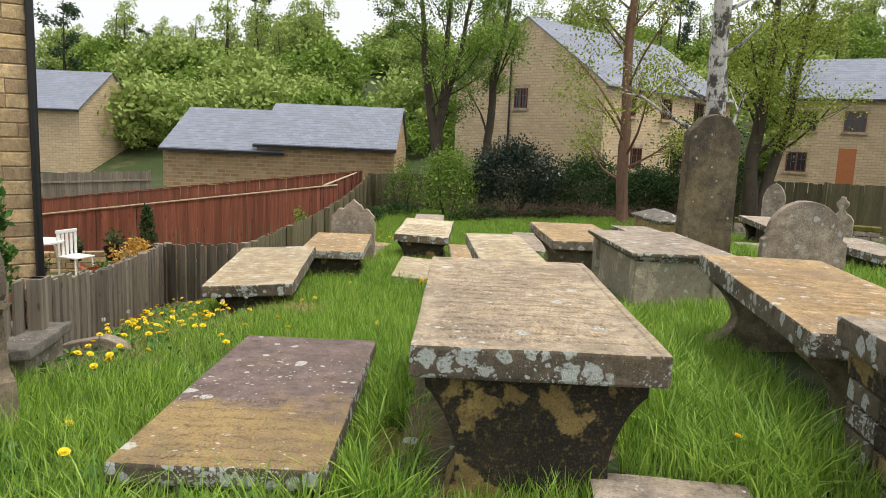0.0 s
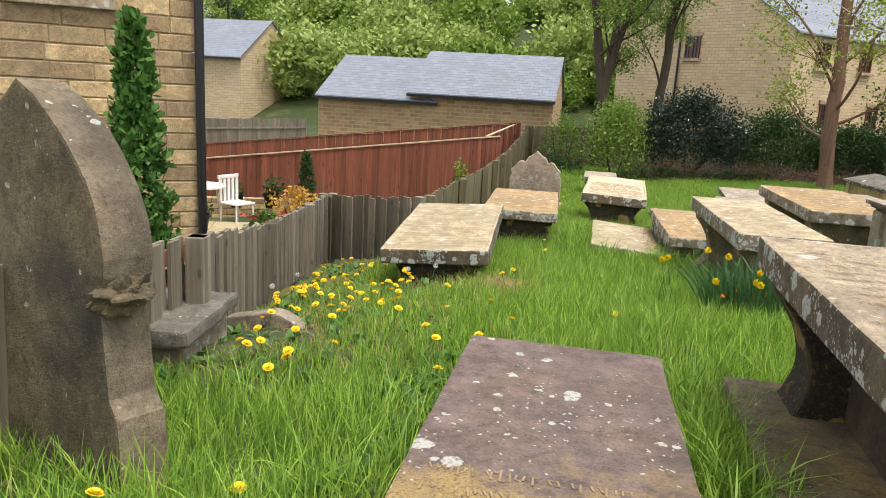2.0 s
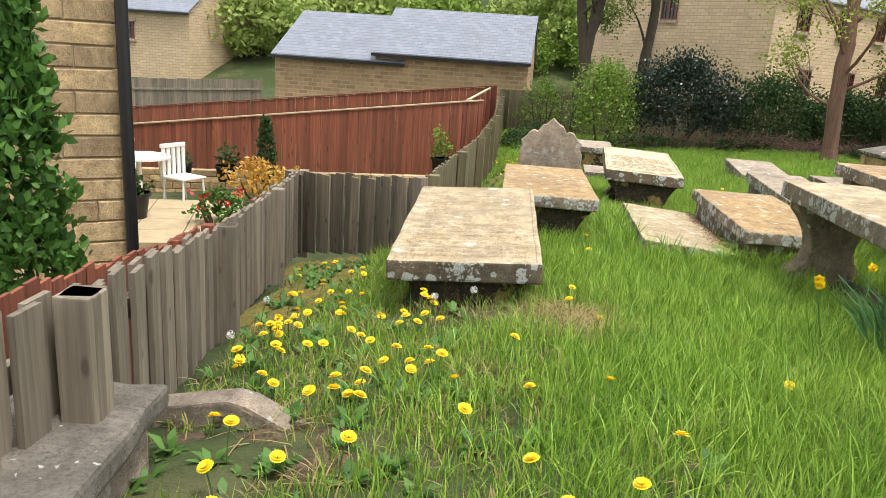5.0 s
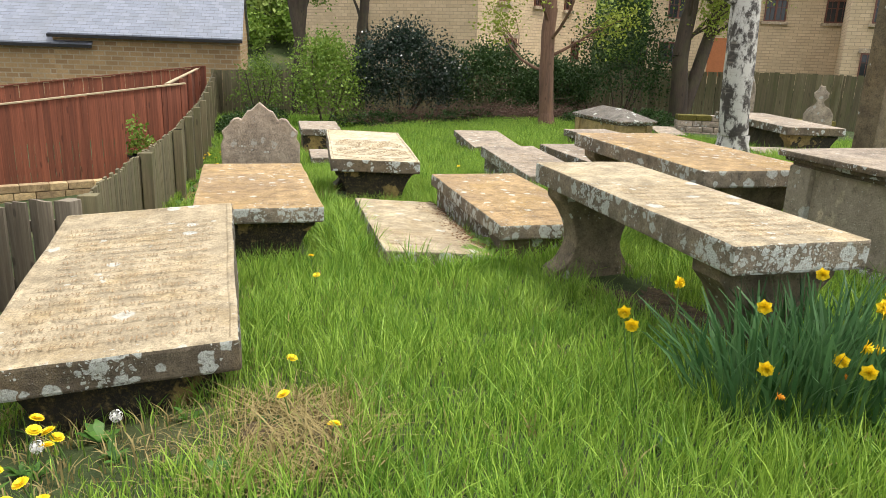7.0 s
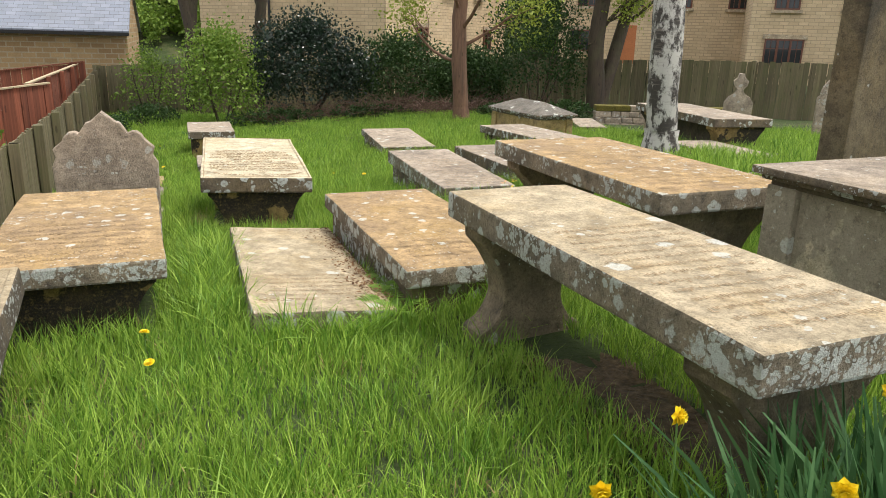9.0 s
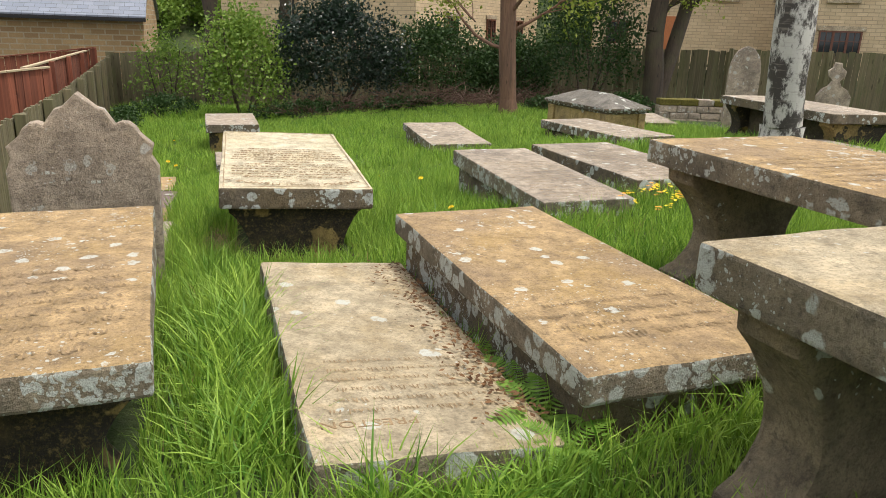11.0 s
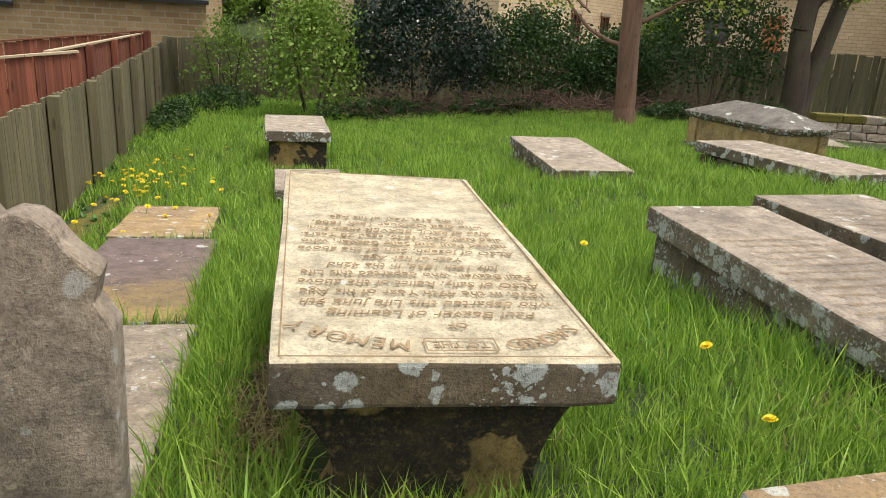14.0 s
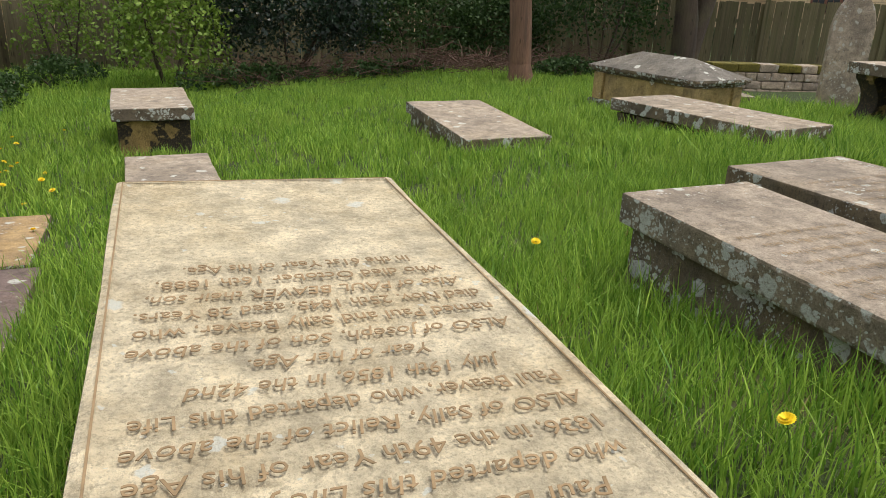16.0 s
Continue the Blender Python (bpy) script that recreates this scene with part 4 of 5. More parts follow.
def house(name, x, y, rot, w, l, base, eave, ridge, label, along="y", material=None, hip=0.0, over=0.25):
    """A gabled house; front at local y = 0 running along x; ridge along y or x."""
    t = thing(name, pose(x, y, base, 0, 0, rot), label, "house", kind="structure")
    e, r = eave - base, ridge - base
    bm = bmesh.new()
    if along == "y":
        prism(bm, [(0, 0), (w, 0), (w, e), (w / 2, r), (0, e)], 0, l, "y")
    else:
        prism(bm, [(0, 0), (l, 0), (l, e), (l / 2, r), (0, e)], 0, w, "x")
    part("wall", bm, material or M_WALL, t)
    bm = bmesh.new()
    k, th = over, 0.1
    if along == "y":
        sl = (r - e) / (w / 2)
        prism(bm, [(-k, e - k * sl + 0.02), (w / 2, r + 0.02), (w + k, e - k * sl + 0.02), (w + k, e - k * sl + th), (w / 2, r + th), (-k, e - k * sl + th)], -0.1, l + 0.1, "y")
    else:
        sl = (r - e) / (l / 2)
        prism(bm, [(-k, e - k * sl + 0.02), (l / 2, r + 0.02), (l + k, e - k * sl + 0.02), (l + k, e - k * sl + th), (l / 2, r + th), (-k, e - k * sl + th)], -0.1, w + 0.1, "x")
    part("roof", bm, M_SLATE, t)
    bm = bmesh.new()
    if along == "y":
        box(bm, -k - 0.1, -0.1, e - k * sl - 0.06, -k + 0.02, l + 0.1, e - k * sl + 0.05)
    else:
        box(bm, -0.1, -k - 0.1, e - k * sl - 0.06, w + 0.1, -k + 0.02, e - k * sl + 0.05)
    part("gutter", bm, M_BLACK, t)
    return t


gable = house("stone_house", 0.1, 47, -45, 11, 15, -2.5, 4.5, 8.3, "large sandstone house with slate roof behind trees", "y")
window(gable, pose(5.3, -0.06, 5.7), 0.95, 1.15)
for yy, zz in ((2.5, 5.4), (6.5, 5.4), (10.5, 5.4), (3.5, 2.5), (8, 2.5), (12, 2.5)):
    window(gable, pose(11.06, yy, zz, 0, 0, 90), 1.1, 1.2, 2)
bm = bmesh.new()
bmesh.ops.create_cone(bm, cap_ends=True, segments=10, radius1=0.06, radius2=0.06, depth=6.5)
part("drainpipe", bm, M_BLACK, gable, "black plastic drainpipe", pose(4.5, -0.1, 5.2))
gar_l = house("garage", -13.5, 34, 0, 5.6, 8, -2.6, 0.38, 2.25, "low sandstone garage with slate roof", "x", M_BRICKW)
gar_r = house("garage", -9.1, 33.9, 0, 6.4, 8.2, -2.6, 0.72, 2.62, "low sandstone garage with slate roof", "x", M_BRICKW)
lh = house("stone_house", -32.5, 45, 0, 9.5, 9, -3, 2.15, 4.6, "sandstone house with slate roof and brown windows", "x")
for xx, zz in ((2.5, 3.4), (5, 3.4), (2.5, 0.6), (5.6, 3.4)):
    window(lh, pose(xx, -0.06, zz), 0.9, 1.0)
hp = house("stone_house", 19.2, 44, -28, 13, 8, -1, 4.5, 7.0, "two-storey sandstone cottage row with slate roof", "x")
for xx in (1.5, 4, 6.5, 9.5):
    window(hp, pose(xx, -0.06, 3.6), 1.1, 1.15)
window(hp, pose(1.2, -0.06, 1.2), 1.1, 1.15)
hq = house("stone_house", 24.5, 35, -38, 16, 8, -1, 4.3, 6.8, "two-storey sandstone cottage with slate roof and orange door", "x")
for xx in (1.5, 4.4, 7.3, 10.5):
    window(hq, pose(xx, -0.06, 3.4), 1.1, 1.15)
window(hq, pose(1.6, -0.06, 0.9), 1.7, 1.2, 3)
window(hq, pose(7, -0.06, 0.9), 1.6, 1.2, 3)
for hs_, xx in ((hp, 3.8), (hq, 4.4)):
    bm = bmesh.new()
    box(bm, -0.45, -0.05, 0, 0.45, 0.03, 2.05, 0.01)
    part("door", bm, M_DOOR, hs_, "orange-brown wooden front door", pose(xx, 0, 0.6))

# neighbouring house: stone blocks laid in courses
nb = thing("stone_house", pose(-4.8, 8.35, -2.4, 0, 0, 38), "tall house of rough sandstone blocks with brown window", "house", kind="structure")
bm = bmesh.new()
box(bm, -9, 0.01, 0, -0.04, 9, 7.5)
part("wall", bm, M_PAVE, nb)
M_BLOCK = stone("sandstone_block", (0.66, 0.5, 0.29), (0.34, 0.25, 0.17), 0.25, 0.0, 0.45)
_g = G(M_BLOCK)
_src = _g.b.inputs["Base Color"].links[0].from_socket
_t = _g.mix(_g.random(), (0.62, 0.58, 0.56), (1.15, 1.12, 1.05))
_g.colour(_g.mix(1.0, _src, _t, "MULTIPLY"))
bmods = []
for k, wd in enumerate((0.26, 0.36, 0.47, 0.58)):
    bm = bmesh.new()
    box(bm, 0.004, 0, 0.004, wd - 0.004, 0.08, 0.156)
    front = [f for f in bm.faces if f.normal.y < -0.9]
    bmesh.ops.inset_region(bm, faces=front, thickness=0.014, depth=0.008)
    rough_up(bm, 0.006, 9, k)
    me = bpy.data.meshes.new("stone_block")
    bm.to_mesh(me)
    bm.free()
    me.materials.append(M_BLOCK)
    bmods.append((wd, me))
rng = random.Random(5)
wall_hole = (-1.5, -0.82, 4.04, 5.44)  # from, to, under the sill, over the lintel
COURSE = 0.16
for row in range(8, 46):
    z = row * COURSE
    runs = [(-3.9, 0.0)]
    if z + COURSE > wall_hole[2] and z < wall_hole[3]:
        runs = [(-3.9, wall_hole[0]), (wall_hole[1], 0.0)]
    for x, end in runs:
        while x < end - 0.01:
            wd, me = rng.choice(bmods)
            if x + wd > end - 0.12:
                m = pose(x, 0, z) @ Matrix.Diagonal(((end - x) / wd, 1, 1, 1))
                wd = end - x
            else:
                m = pose(x, 0, z)
            share("stone_block", me, nb, m)
            x += wd
bm = bmesh.new()
bmesh.ops.create_cone(bm, cap_ends=True, segments=12, radius1=0.045, radius2=0.045, depth=7.5)
part("drainpipe", bm, M_BLACK, nb, "black plastic drainpipe", pose(0.02, -0.07, 4.2))
window(nb, pose(-1.16, 0.03, 4.16), 0.68, 1.1)

# ---- trees and bushes ----
def limb(bm, a, b, ra, rb, seg=7, bend=0.1, rng=None, parts_n=4):
    """A tapered, slightly crooked branch from a to b."""
    rng = rng or random.Random(1)
    a, b = Vector(a), Vector(b)
    d = (b - a)
    side = d.orthogonal().normalized()
    up = d.cross(side).normalized()
    rings = []
    j1, j2 = rng.uniform(-1, 1) * bend, rng.uniform(-1, 1) * bend
    for i in range(parts_n + 1):
        t = i / parts_n
        w = math.sin(t * math.pi)
        c = a + d * t + (side * j1 + up * j2) * d.length * w
        r = ra + (rb - ra) * t
        rings.append([bm.verts.new(c + (side * math.cos(k * math.tau / seg) + up * math.sin(k * math.tau / seg)) * r * rng.uniform(0.9, 1.1)) for k in range(seg)])
    for p, q in zip(rings, rings[1:]):
        for k in range(seg):
            f = bm.faces.new((p[k], p[(k + 1) % seg], q[(k + 1) % seg], q[k]))
            f.smooth = True
    return rings


def leaves(name, centres, size, mats, seed, spread=0.5, count=10, droop=0.0):
    """Many small pointed leaves scattered about the given centres (x, y, z, radius)."""
    rg = np.random.default_rng(seed)
    C = np.asarray(centres, float)
    C = np.repeat(C, count, axis=0)
    n = len(C)
    v = rg.normal(size=(n, 3))
    v /= np.linalg.norm(v, axis=1)[:, None]
    p = C[:, :3] + v * (C[:, 3:] * rg.random((n, 1)) ** spread)
    d = rg.normal(size=(n, 3)) - np.array([0, 0, droop])
    d /= np.linalg.norm(d, axis=1)[:, None]
    s = np.cross(d, rg.normal(size=(n, 3)))
    s /= np.linalg.norm(s, axis=1)[:, None]
    L = size * rg.uniform(0.6, 1.3, (n, 1))
    verts = np.stack([p, p + d * L * 0.5 + s * L * 0.3, p + d * L, p + d * L * 0.5 - s * L * 0.3], 1).reshape(-1, 3)
    return mesh_from(name, verts, np.full(n, 4), np.arange(4 * n), mats)


def tree(x, y, stems, label, bark, leaf, leaf_size=0.09, count=14, seed=1, rad=0.45, base=None, density=1.0):
    """Stems: lists of (dx, dy, z, radius) from the foot up. Boughs grow from their upper parts, and twigs with leaves from those."""
    z0 = gz(x, y) - 0.1 if base is None else base
    t = thing("tree", pose(x, y, z0), label, "tree", "trees")
    rng = random.Random(seed)
    bm = bmesh.new()
    tips = []
    for st in stems:
        for (a, b) in zip(st, st[1:]):
            limb(bm, a[:3], b[:3], a[3], b[3], 9, 0.03, rng, 5)
        top = st[-1]
        H = top[2]
        nb_ = int(9 * density)
        for i in range(nb_):
            f = 0.35 + 0.65 * i / nb_
            k = min(len(st) - 2, int(f * (len(st) - 1)))
            u = f * (len(st) - 1) - k
            p = Vector(st[k][:3]).lerp(Vector(st[k + 1][:3]), u)
            r = (st[k][3] * (1 - u) + st[k + 1][3] * u) * 0.5
            ang, ln = rng.uniform(0, math.tau), H * rng.uniform(0.09, 0.2) * (1.2 - 0.5 * f)
            q = p + Vector((math.cos(ang) * ln, math.sin(ang) * ln, ln * rng.uniform(0.5, 1.5)))
            limb(bm, p, q, r * 0.6, r * 0.2, 6, 0.1, rng)
            for _ in range(4):
                e = q + Vector((rng.uniform(-1, 1), rng.uniform(-1, 1), rng.uniform(-0.4, 0.9))) * ln * 0.6
                s = p.lerp(q, rng.uniform(0.5, 1))
                limb(bm, s, e, r * 0.2, 0.004, 4, 0.12, rng, 3)
                for w in (0.5, 0.8, 1.0):
                    tips.append((*s.lerp(e, w), rad * rng.uniform(0.6, 1.2)))
    part("trunk", bm, bark, t)
    crown = new("crown", leaves("crown", tips, leaf_size, [leaf], seed, 0.6, count))
    crown.parent = t
    return t


def bush(x, y, rx, ry, h, label, leaf, n, size, seed, base=None, stems=5, group="bushes"):
    z0 = gz(x, y) - 0.05 if base is None else base
    t = thing("bush", pose(x, y, z0), label, "bush", group)
    rng = random.Random(seed)
    bm = bmesh.new()
    cs = []
    for i in range(stems):
        a = rng.uniform(0, math.tau)
        limb(bm, (0.1 * math.cos(a), 0.1 * math.sin(a), 0), (rx * 0.6 * math.cos(a), ry * 0.6 * math.sin(a), h * rng.uniform(0.5, 0.9)), 0.03, 0.01, 5, 0.1, rng)
    part("stem", bm, M_BARK, t)
    for i in range(n):
        a, e = rng.uniform(0, math.tau), rng.uniform(-0.6, 1.5)
        f = rng.uniform(0.55, 1.0) * (1 + 0.25 * noise.noise(Vector((a * 2, e * 2, seed))))
        cs.append((rx * f * math.cos(a) * math.cos(e), ry * f * math.sin(a) * math.cos(e), max(0.05, h * 0.48 + h * 0.52 * f * math.sin(e)), 0.16 * h * rng.uniform(0.6, 1.3)))
    ob = new("foliage", leaves("foliage", cs, size, [leaf], seed, 0.5, 12))
    ob.parent = t
    return t


tree(-0.75, 28.6, [[(0, 0, 0, 0.24), (0.1, 0, 2.5, 0.2), (-0.5, 0, 6, 0.13), (-0.9, 0.2, 9.5, 0.05)], [(0.05, 0, 2.4, 0.17), (0.3, 0, 5, 0.13), (0.5, 0.3, 9.5, 0.05)], [(0.1, 0.1, 3.2, 0.12), (0.9, 0.1, 6.5, 0.09), (1.5, 0, 9.5, 0.04)]], "multi-stemmed tree with young spring leaves", M_BARK, M_LEAF, seed=3, count=60, rad=0.7, leaf_size=0.1)
tree(1.15, 29.6, [[(0, 0, 0, 0.2), (0.2, 0, 3, 0.17), (0.3, 0, 5.5, 0.14), (0.9, 0.2, 10, 0.06)]], "slender leaning dark tree trunk with young leaves", M_BARK, M_LEAF, seed=5, count=60, rad=0.7, leaf_size=0.1)
tree(5.35, 22.7, [[(0, 0, -0.1, 0.25), (-0.02, 0, 0.45, 0.19), (-0.1, 0, 3, 0.165), (-0.2, 0.1, 6, 0.13), (0, 0, 10, 0.05)]], "tree with reddish trunk and yellow-green sparse leaves", M_REDBARK, M_SPARSE, seed=7, count=55, density=2.0, rad=0.7)
tree(9.8, 23.9, [[(0, 0, 0, 0.26), (-0.15, 0, 2, 0.22), (0.1, 0, 5, 0.15), (0.2, 0.2, 9, 0.05)], [(0.1, 0, 0.2, 0.2), (0.9, 0, 3.5, 0.16), (1.6, 0.2, 8.5, 0.05)]], "twin-stemmed ivy-clad tree with fresh leaves", M_BARK, M_SPARSE, seed=9, count=55, density=1.8, rad=0.7)
tree(5.05, 14.3, [[(0, 0, -0.1, 0.3), (0.0, 0, 0.5, 0.22), (-0.1, 0, 3, 0.19), (-0.1, 0, 6, 0.14), (0, 0, 9, 0.05)]], "silver birch with peeling white bark", M_BIRCH, M_SPARSE, seed=11, count=20, leaf_size=0.06, rad=0.5)
bush(2.15, 26.2, 1.75, 1.3, 2.7, "large dark glossy evergreen bush", M_DARKLEAF, 1300, 0.09, 3)
bush(-0.1, 25.4, 0.95, 0.9, 2.5, "bright green leafy bush", M_LEAF, 620, 0.085, 5)
bush(-1.9, 28.2, 0.8, 0.6, 2.0, "straggly green bush by the fence corner", M_LEAF, 150, 0.08, 7)
# undergrowth by the back fence carries its shade in the leaf colour
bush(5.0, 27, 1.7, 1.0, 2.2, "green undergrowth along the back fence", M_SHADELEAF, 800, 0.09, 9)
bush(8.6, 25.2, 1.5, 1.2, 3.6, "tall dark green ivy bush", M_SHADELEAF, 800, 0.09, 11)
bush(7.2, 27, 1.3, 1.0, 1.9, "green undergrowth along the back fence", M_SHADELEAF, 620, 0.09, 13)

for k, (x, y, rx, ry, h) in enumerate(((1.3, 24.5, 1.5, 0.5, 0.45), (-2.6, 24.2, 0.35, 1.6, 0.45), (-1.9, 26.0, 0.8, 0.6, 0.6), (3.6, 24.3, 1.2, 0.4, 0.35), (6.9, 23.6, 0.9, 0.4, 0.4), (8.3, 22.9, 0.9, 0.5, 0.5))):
    bush(x, y, rx, ry, h, "low nettles and ivy at the grass edge, leaf colour darkened for shade", M_SHADELEAF, 170, 0.07, 60 + k, group="undergrowth")

# wooded hillside
hill_bush = bush(-20, 56, 3.0, 2.4, 3.6, "green shrubs on the bank, paled for distance haze", M_HILL, 300, 0.3, 21, group="hillside shrubs")
rng = random.Random(8)
hill_bush2 = bush(-10, 58, 2.6, 2.6, 3.0, "dull green shrubs on the bank", M_LEAF, 260, 0.28, 23, group="hillside shrubs")
for i in range(190):
    x, y = rng.uniform(-55, 50), rng.uniform(50, 100)
    s = rng.uniform(0.7, 1.7)
    shrub = copy_thing(rng.choice((hill_bush, hill_bush2)), pose(x, y, gz(x, y) - 0.3, 0, 0, rng.uniform(0, 360)))
    shrub.scale = (s, s, s * rng.uniform(0.7, 1.1))
ht = tree(-18, 90, [[(0, 0, 0, 0.25), (0.2, 0, 4, 0.18), (0, 0.2, 9, 0.06)]], "hillside tree with spring leaves paled for haze", M_BARK, M_HILL, 0.3, 16, 31, 1.0)
ht2 = tree(-25, 92, [[(0, 0, 0, 0.25), (0.1, 0, 5, 0.16), (0, 0.1, 11, 0.04)]], "dark conifer on the skyline", M_BARK, M_HILLDARK, 0.35, 16, 33, 0.8)
for i in range(85):
    x, y = rng.uniform(-70, 90), rng.uniform(70, 115)
    far = copy_thing(ht if rng.random() < 0.85 else ht2, pose(x, y, gz(x, y) - 0.3, 0, 0, rng.uniform(0, 360)))
    s = rng.uniform(0.5, 1.0)
    far.scale = (s, s, s)

# ---- grass ----
def grass(name, n, x0, x1, y0, y1, h0, h1, mats, seed, label, width=0.003, patch=None, lean=0.6, tuft=9, segs=3):
    """Blades in tufts: each tuft has its own height and leans its blades outwards; every blade tapers and arches over."""
    rg = np.random.default_rng(seed)
    nt = max(1, n // tuft)
    tx, ty, th_ = rg.uniform(x0, x1, nt), rg.uniform(y0, y1, nt), rg.uniform(0.65, 1.3, nt)
    own = rg.integers(0, nt, n)
    x, y = tx[own] + rg.normal(0, 0.035, n), ty[own] + rg.normal(0, 0.035, n)
    out_a = np.arctan2(y - ty[own], x - tx[own])
    h = rg.uniform(h0, h1, n) * th_[own]
    ok = x > fence_x(y) + 0.12
    for cx, cy, hw, hl, rot in FOOT:
        c, s = math.cos(radians(rot)), math.sin(radians(rot))
        u, v = (x - cx) * c + (y - cy) * s, -(x - cx) * s + (y - cy) * c
        ok &= ~((abs(u) < hw) & (abs(v) < hl))
    x, y, h, out_a = x[ok], y[ok], h[ok], out_a[ok]
    clump = np.sin(x * 5.1 + np.sin(y * 3.3)) * np.sin(y * 4.3 + np.sin(x * 2.7)) * 0.5 + np.sin(x * 1.7 + 2) * np.sin(y * 1.3) * 0.5
    h = h * (1 + 0.35 * clump)
    if patch is not None:
        k = patch(x, y)
        keep_ = rg.random(len(x)) < k
        x, y, h, out_a = x[keep_], y[keep_], (h * (0.4 + 0.6 * k))[keep_], out_a[keep_]
    n = len(x)
    z = height(x, y)
    a, f = rg.uniform(0, math.tau, n), out_a + rg.normal(0, 0.9, n)
    wv = width * rg.uniform(0.6, 1.5, n)
    sx, sy = np.cos(a) * wv, np.sin(a) * wv
    ln = h * rg.uniform(0.1, lean, n) * (1.0 + 0.9 * (rg.random(n) < 0.2))
    lx, ly = np.cos(f) * ln, np.sin(f) * ln
    sag = np.clip(0.25 * ln / h, 0, 0.45)
    rows = []
    for q in range(segs):
        t = q / segs
        w = 1.0 - 0.5 * t
        px_, py_ = x + lx * t ** 1.8, y + ly * t ** 1.8
        pz_ = z - 0.02 * (q == 0) + h * (t - sag * t * t)
        rows += [np.stack([px_ - sx * w, py_ - sy * w, pz_], 1), np.stack([px_ + sx * w, py_ + sy * w, pz_], 1)]
    rows.append(np.stack([x + lx, y + ly, z + h * (1 - sag)], 1))
    v = np.stack(rows, 1).reshape(-1, 3)
    m = 2 * segs + 1
    b = np.arange(n)[:, None] * m
    quads_ = [b + np.array([[2 * q, 2 * q + 1, 2 * q + 3, 2 * q + 2]]) for q in range(segs - 1)]
    loops = np.concatenate(quads_ + [b + np.array([[m - 3, m - 2, m - 1]])], 1).ravel()
    ob = new(name, mesh_from(name, v, np.tile([4] * (segs - 1) + [3], n), loops, mats))
    return tagged(ob, label, "grass", kind="stuff")


def worn(x, y):
    """Less grass on the flowery patch along the low fence and close by the boundary fence."""
    k = np.ones_like(x)
    d = x - fence_x(y)
    k *= np.where((y < 10.5) & (y > 4.2), np.clip(0.25 + 0.4 * (d - 0.2), 0.2, 1), 1)
    k *= np.where(y > 12, np.clip(d / 0.5, 0.05, 1), 1)
    for cx, cy, rx, ry in ((-1.45, 7.1, 0.26, 0.4), (-2.15, 7.2, 0.75, 0.4), (-2.55, 5.35, 0.5, 0.35), (-0.98, 12.9, 0.12, 0.6)):
        k *= np.clip(((x - cx) / rx) ** 2 + ((y - cy) / ry) ** 2, 0.12, 1)
    return k


grass("lawn_grass", 230000, -3.6, 3.2, 0.8, 9.0, 0.07, 0.19, [M_GRASS], 1, "lush green unmown grass between the tombs", 0.0025, patch=worn)
grass("lawn_grass", 200000, -3.2, 3.6, 9.0, 16.0, 0.07, 0.19, [M_GRASS], 2, "lush green unmown grass between the tombs", 0.0032, patch=worn, segs=2)
grass("lawn_grass", 130000, -3.2, 8.0, 16.0, 25.0, 0.07, 0.17, [M_GRASS], 3, "lush green grass before the bushes", 0.005, patch=worn, segs=2)
grass("lawn_grass", 22000, -3.2, 1.2, 25.0, 28.5, 0.1, 0.3, [M_GRASS], 8, "rank green grass in the fence corner", 0.008, segs=2)
grass("lawn_grass", 90000, 3.2, 12.0, 4.0, 19.0, 0.1, 0.22, [M_GRASS], 4, "long green grass among the farther tombs", 0.006, segs=2)
for k, (x0, x1, y0, y1) in enumerate(((-0.42, -0.15, 2.7, 4.8), (0.98, 1.5, 2.7, 6.5), (-0.95, -0.8, 9.7, 11.6), (-1.1, -0.95, 9.7, 12.0), (0.05, 1.0, 9.45, 9.7), (-0.7, 0.0, 9.3, 9.5), (-1.35, -0.45, 2.45, 2.65))):
    grass("long_grass", int(3200 * (x1 - x0) * (y1 - y0)) + 80, x0, x1, y0, y1, 0.13, 0.27, [M_GRASS], 40 + k, "long coarse grass beside the stones", 0.004, lean=1.0)
grass("dry_grass", 9000, -3.6, 3.2, 0.8, 16.0, 0.05, 0.13, [M_DRY], 5, "straw-coloured dead grass stems", 0.003, lean=1.2)
grass("dry_grass", 9000, -3.9, -1.6, 4.5, 9.8, 0.03, 0.09, [M_DRY], 6, "straw-coloured dead grass on the worn bank", 0.003, lean=1.6)

grass("dry_grass", 1500, -1.7, -1.2, 6.7, 7.5, 0.04, 0.12, [M_DRY], 7, "flattened straw on trodden soil", 0.003, lean=2.5)
grass("dry_grass", 900, -1.12, -0.85, 12.3, 13.5, 0.04, 0.1, [M_DRY], 9, "flattened straw on trodden soil", 0.003, lean=2.5)

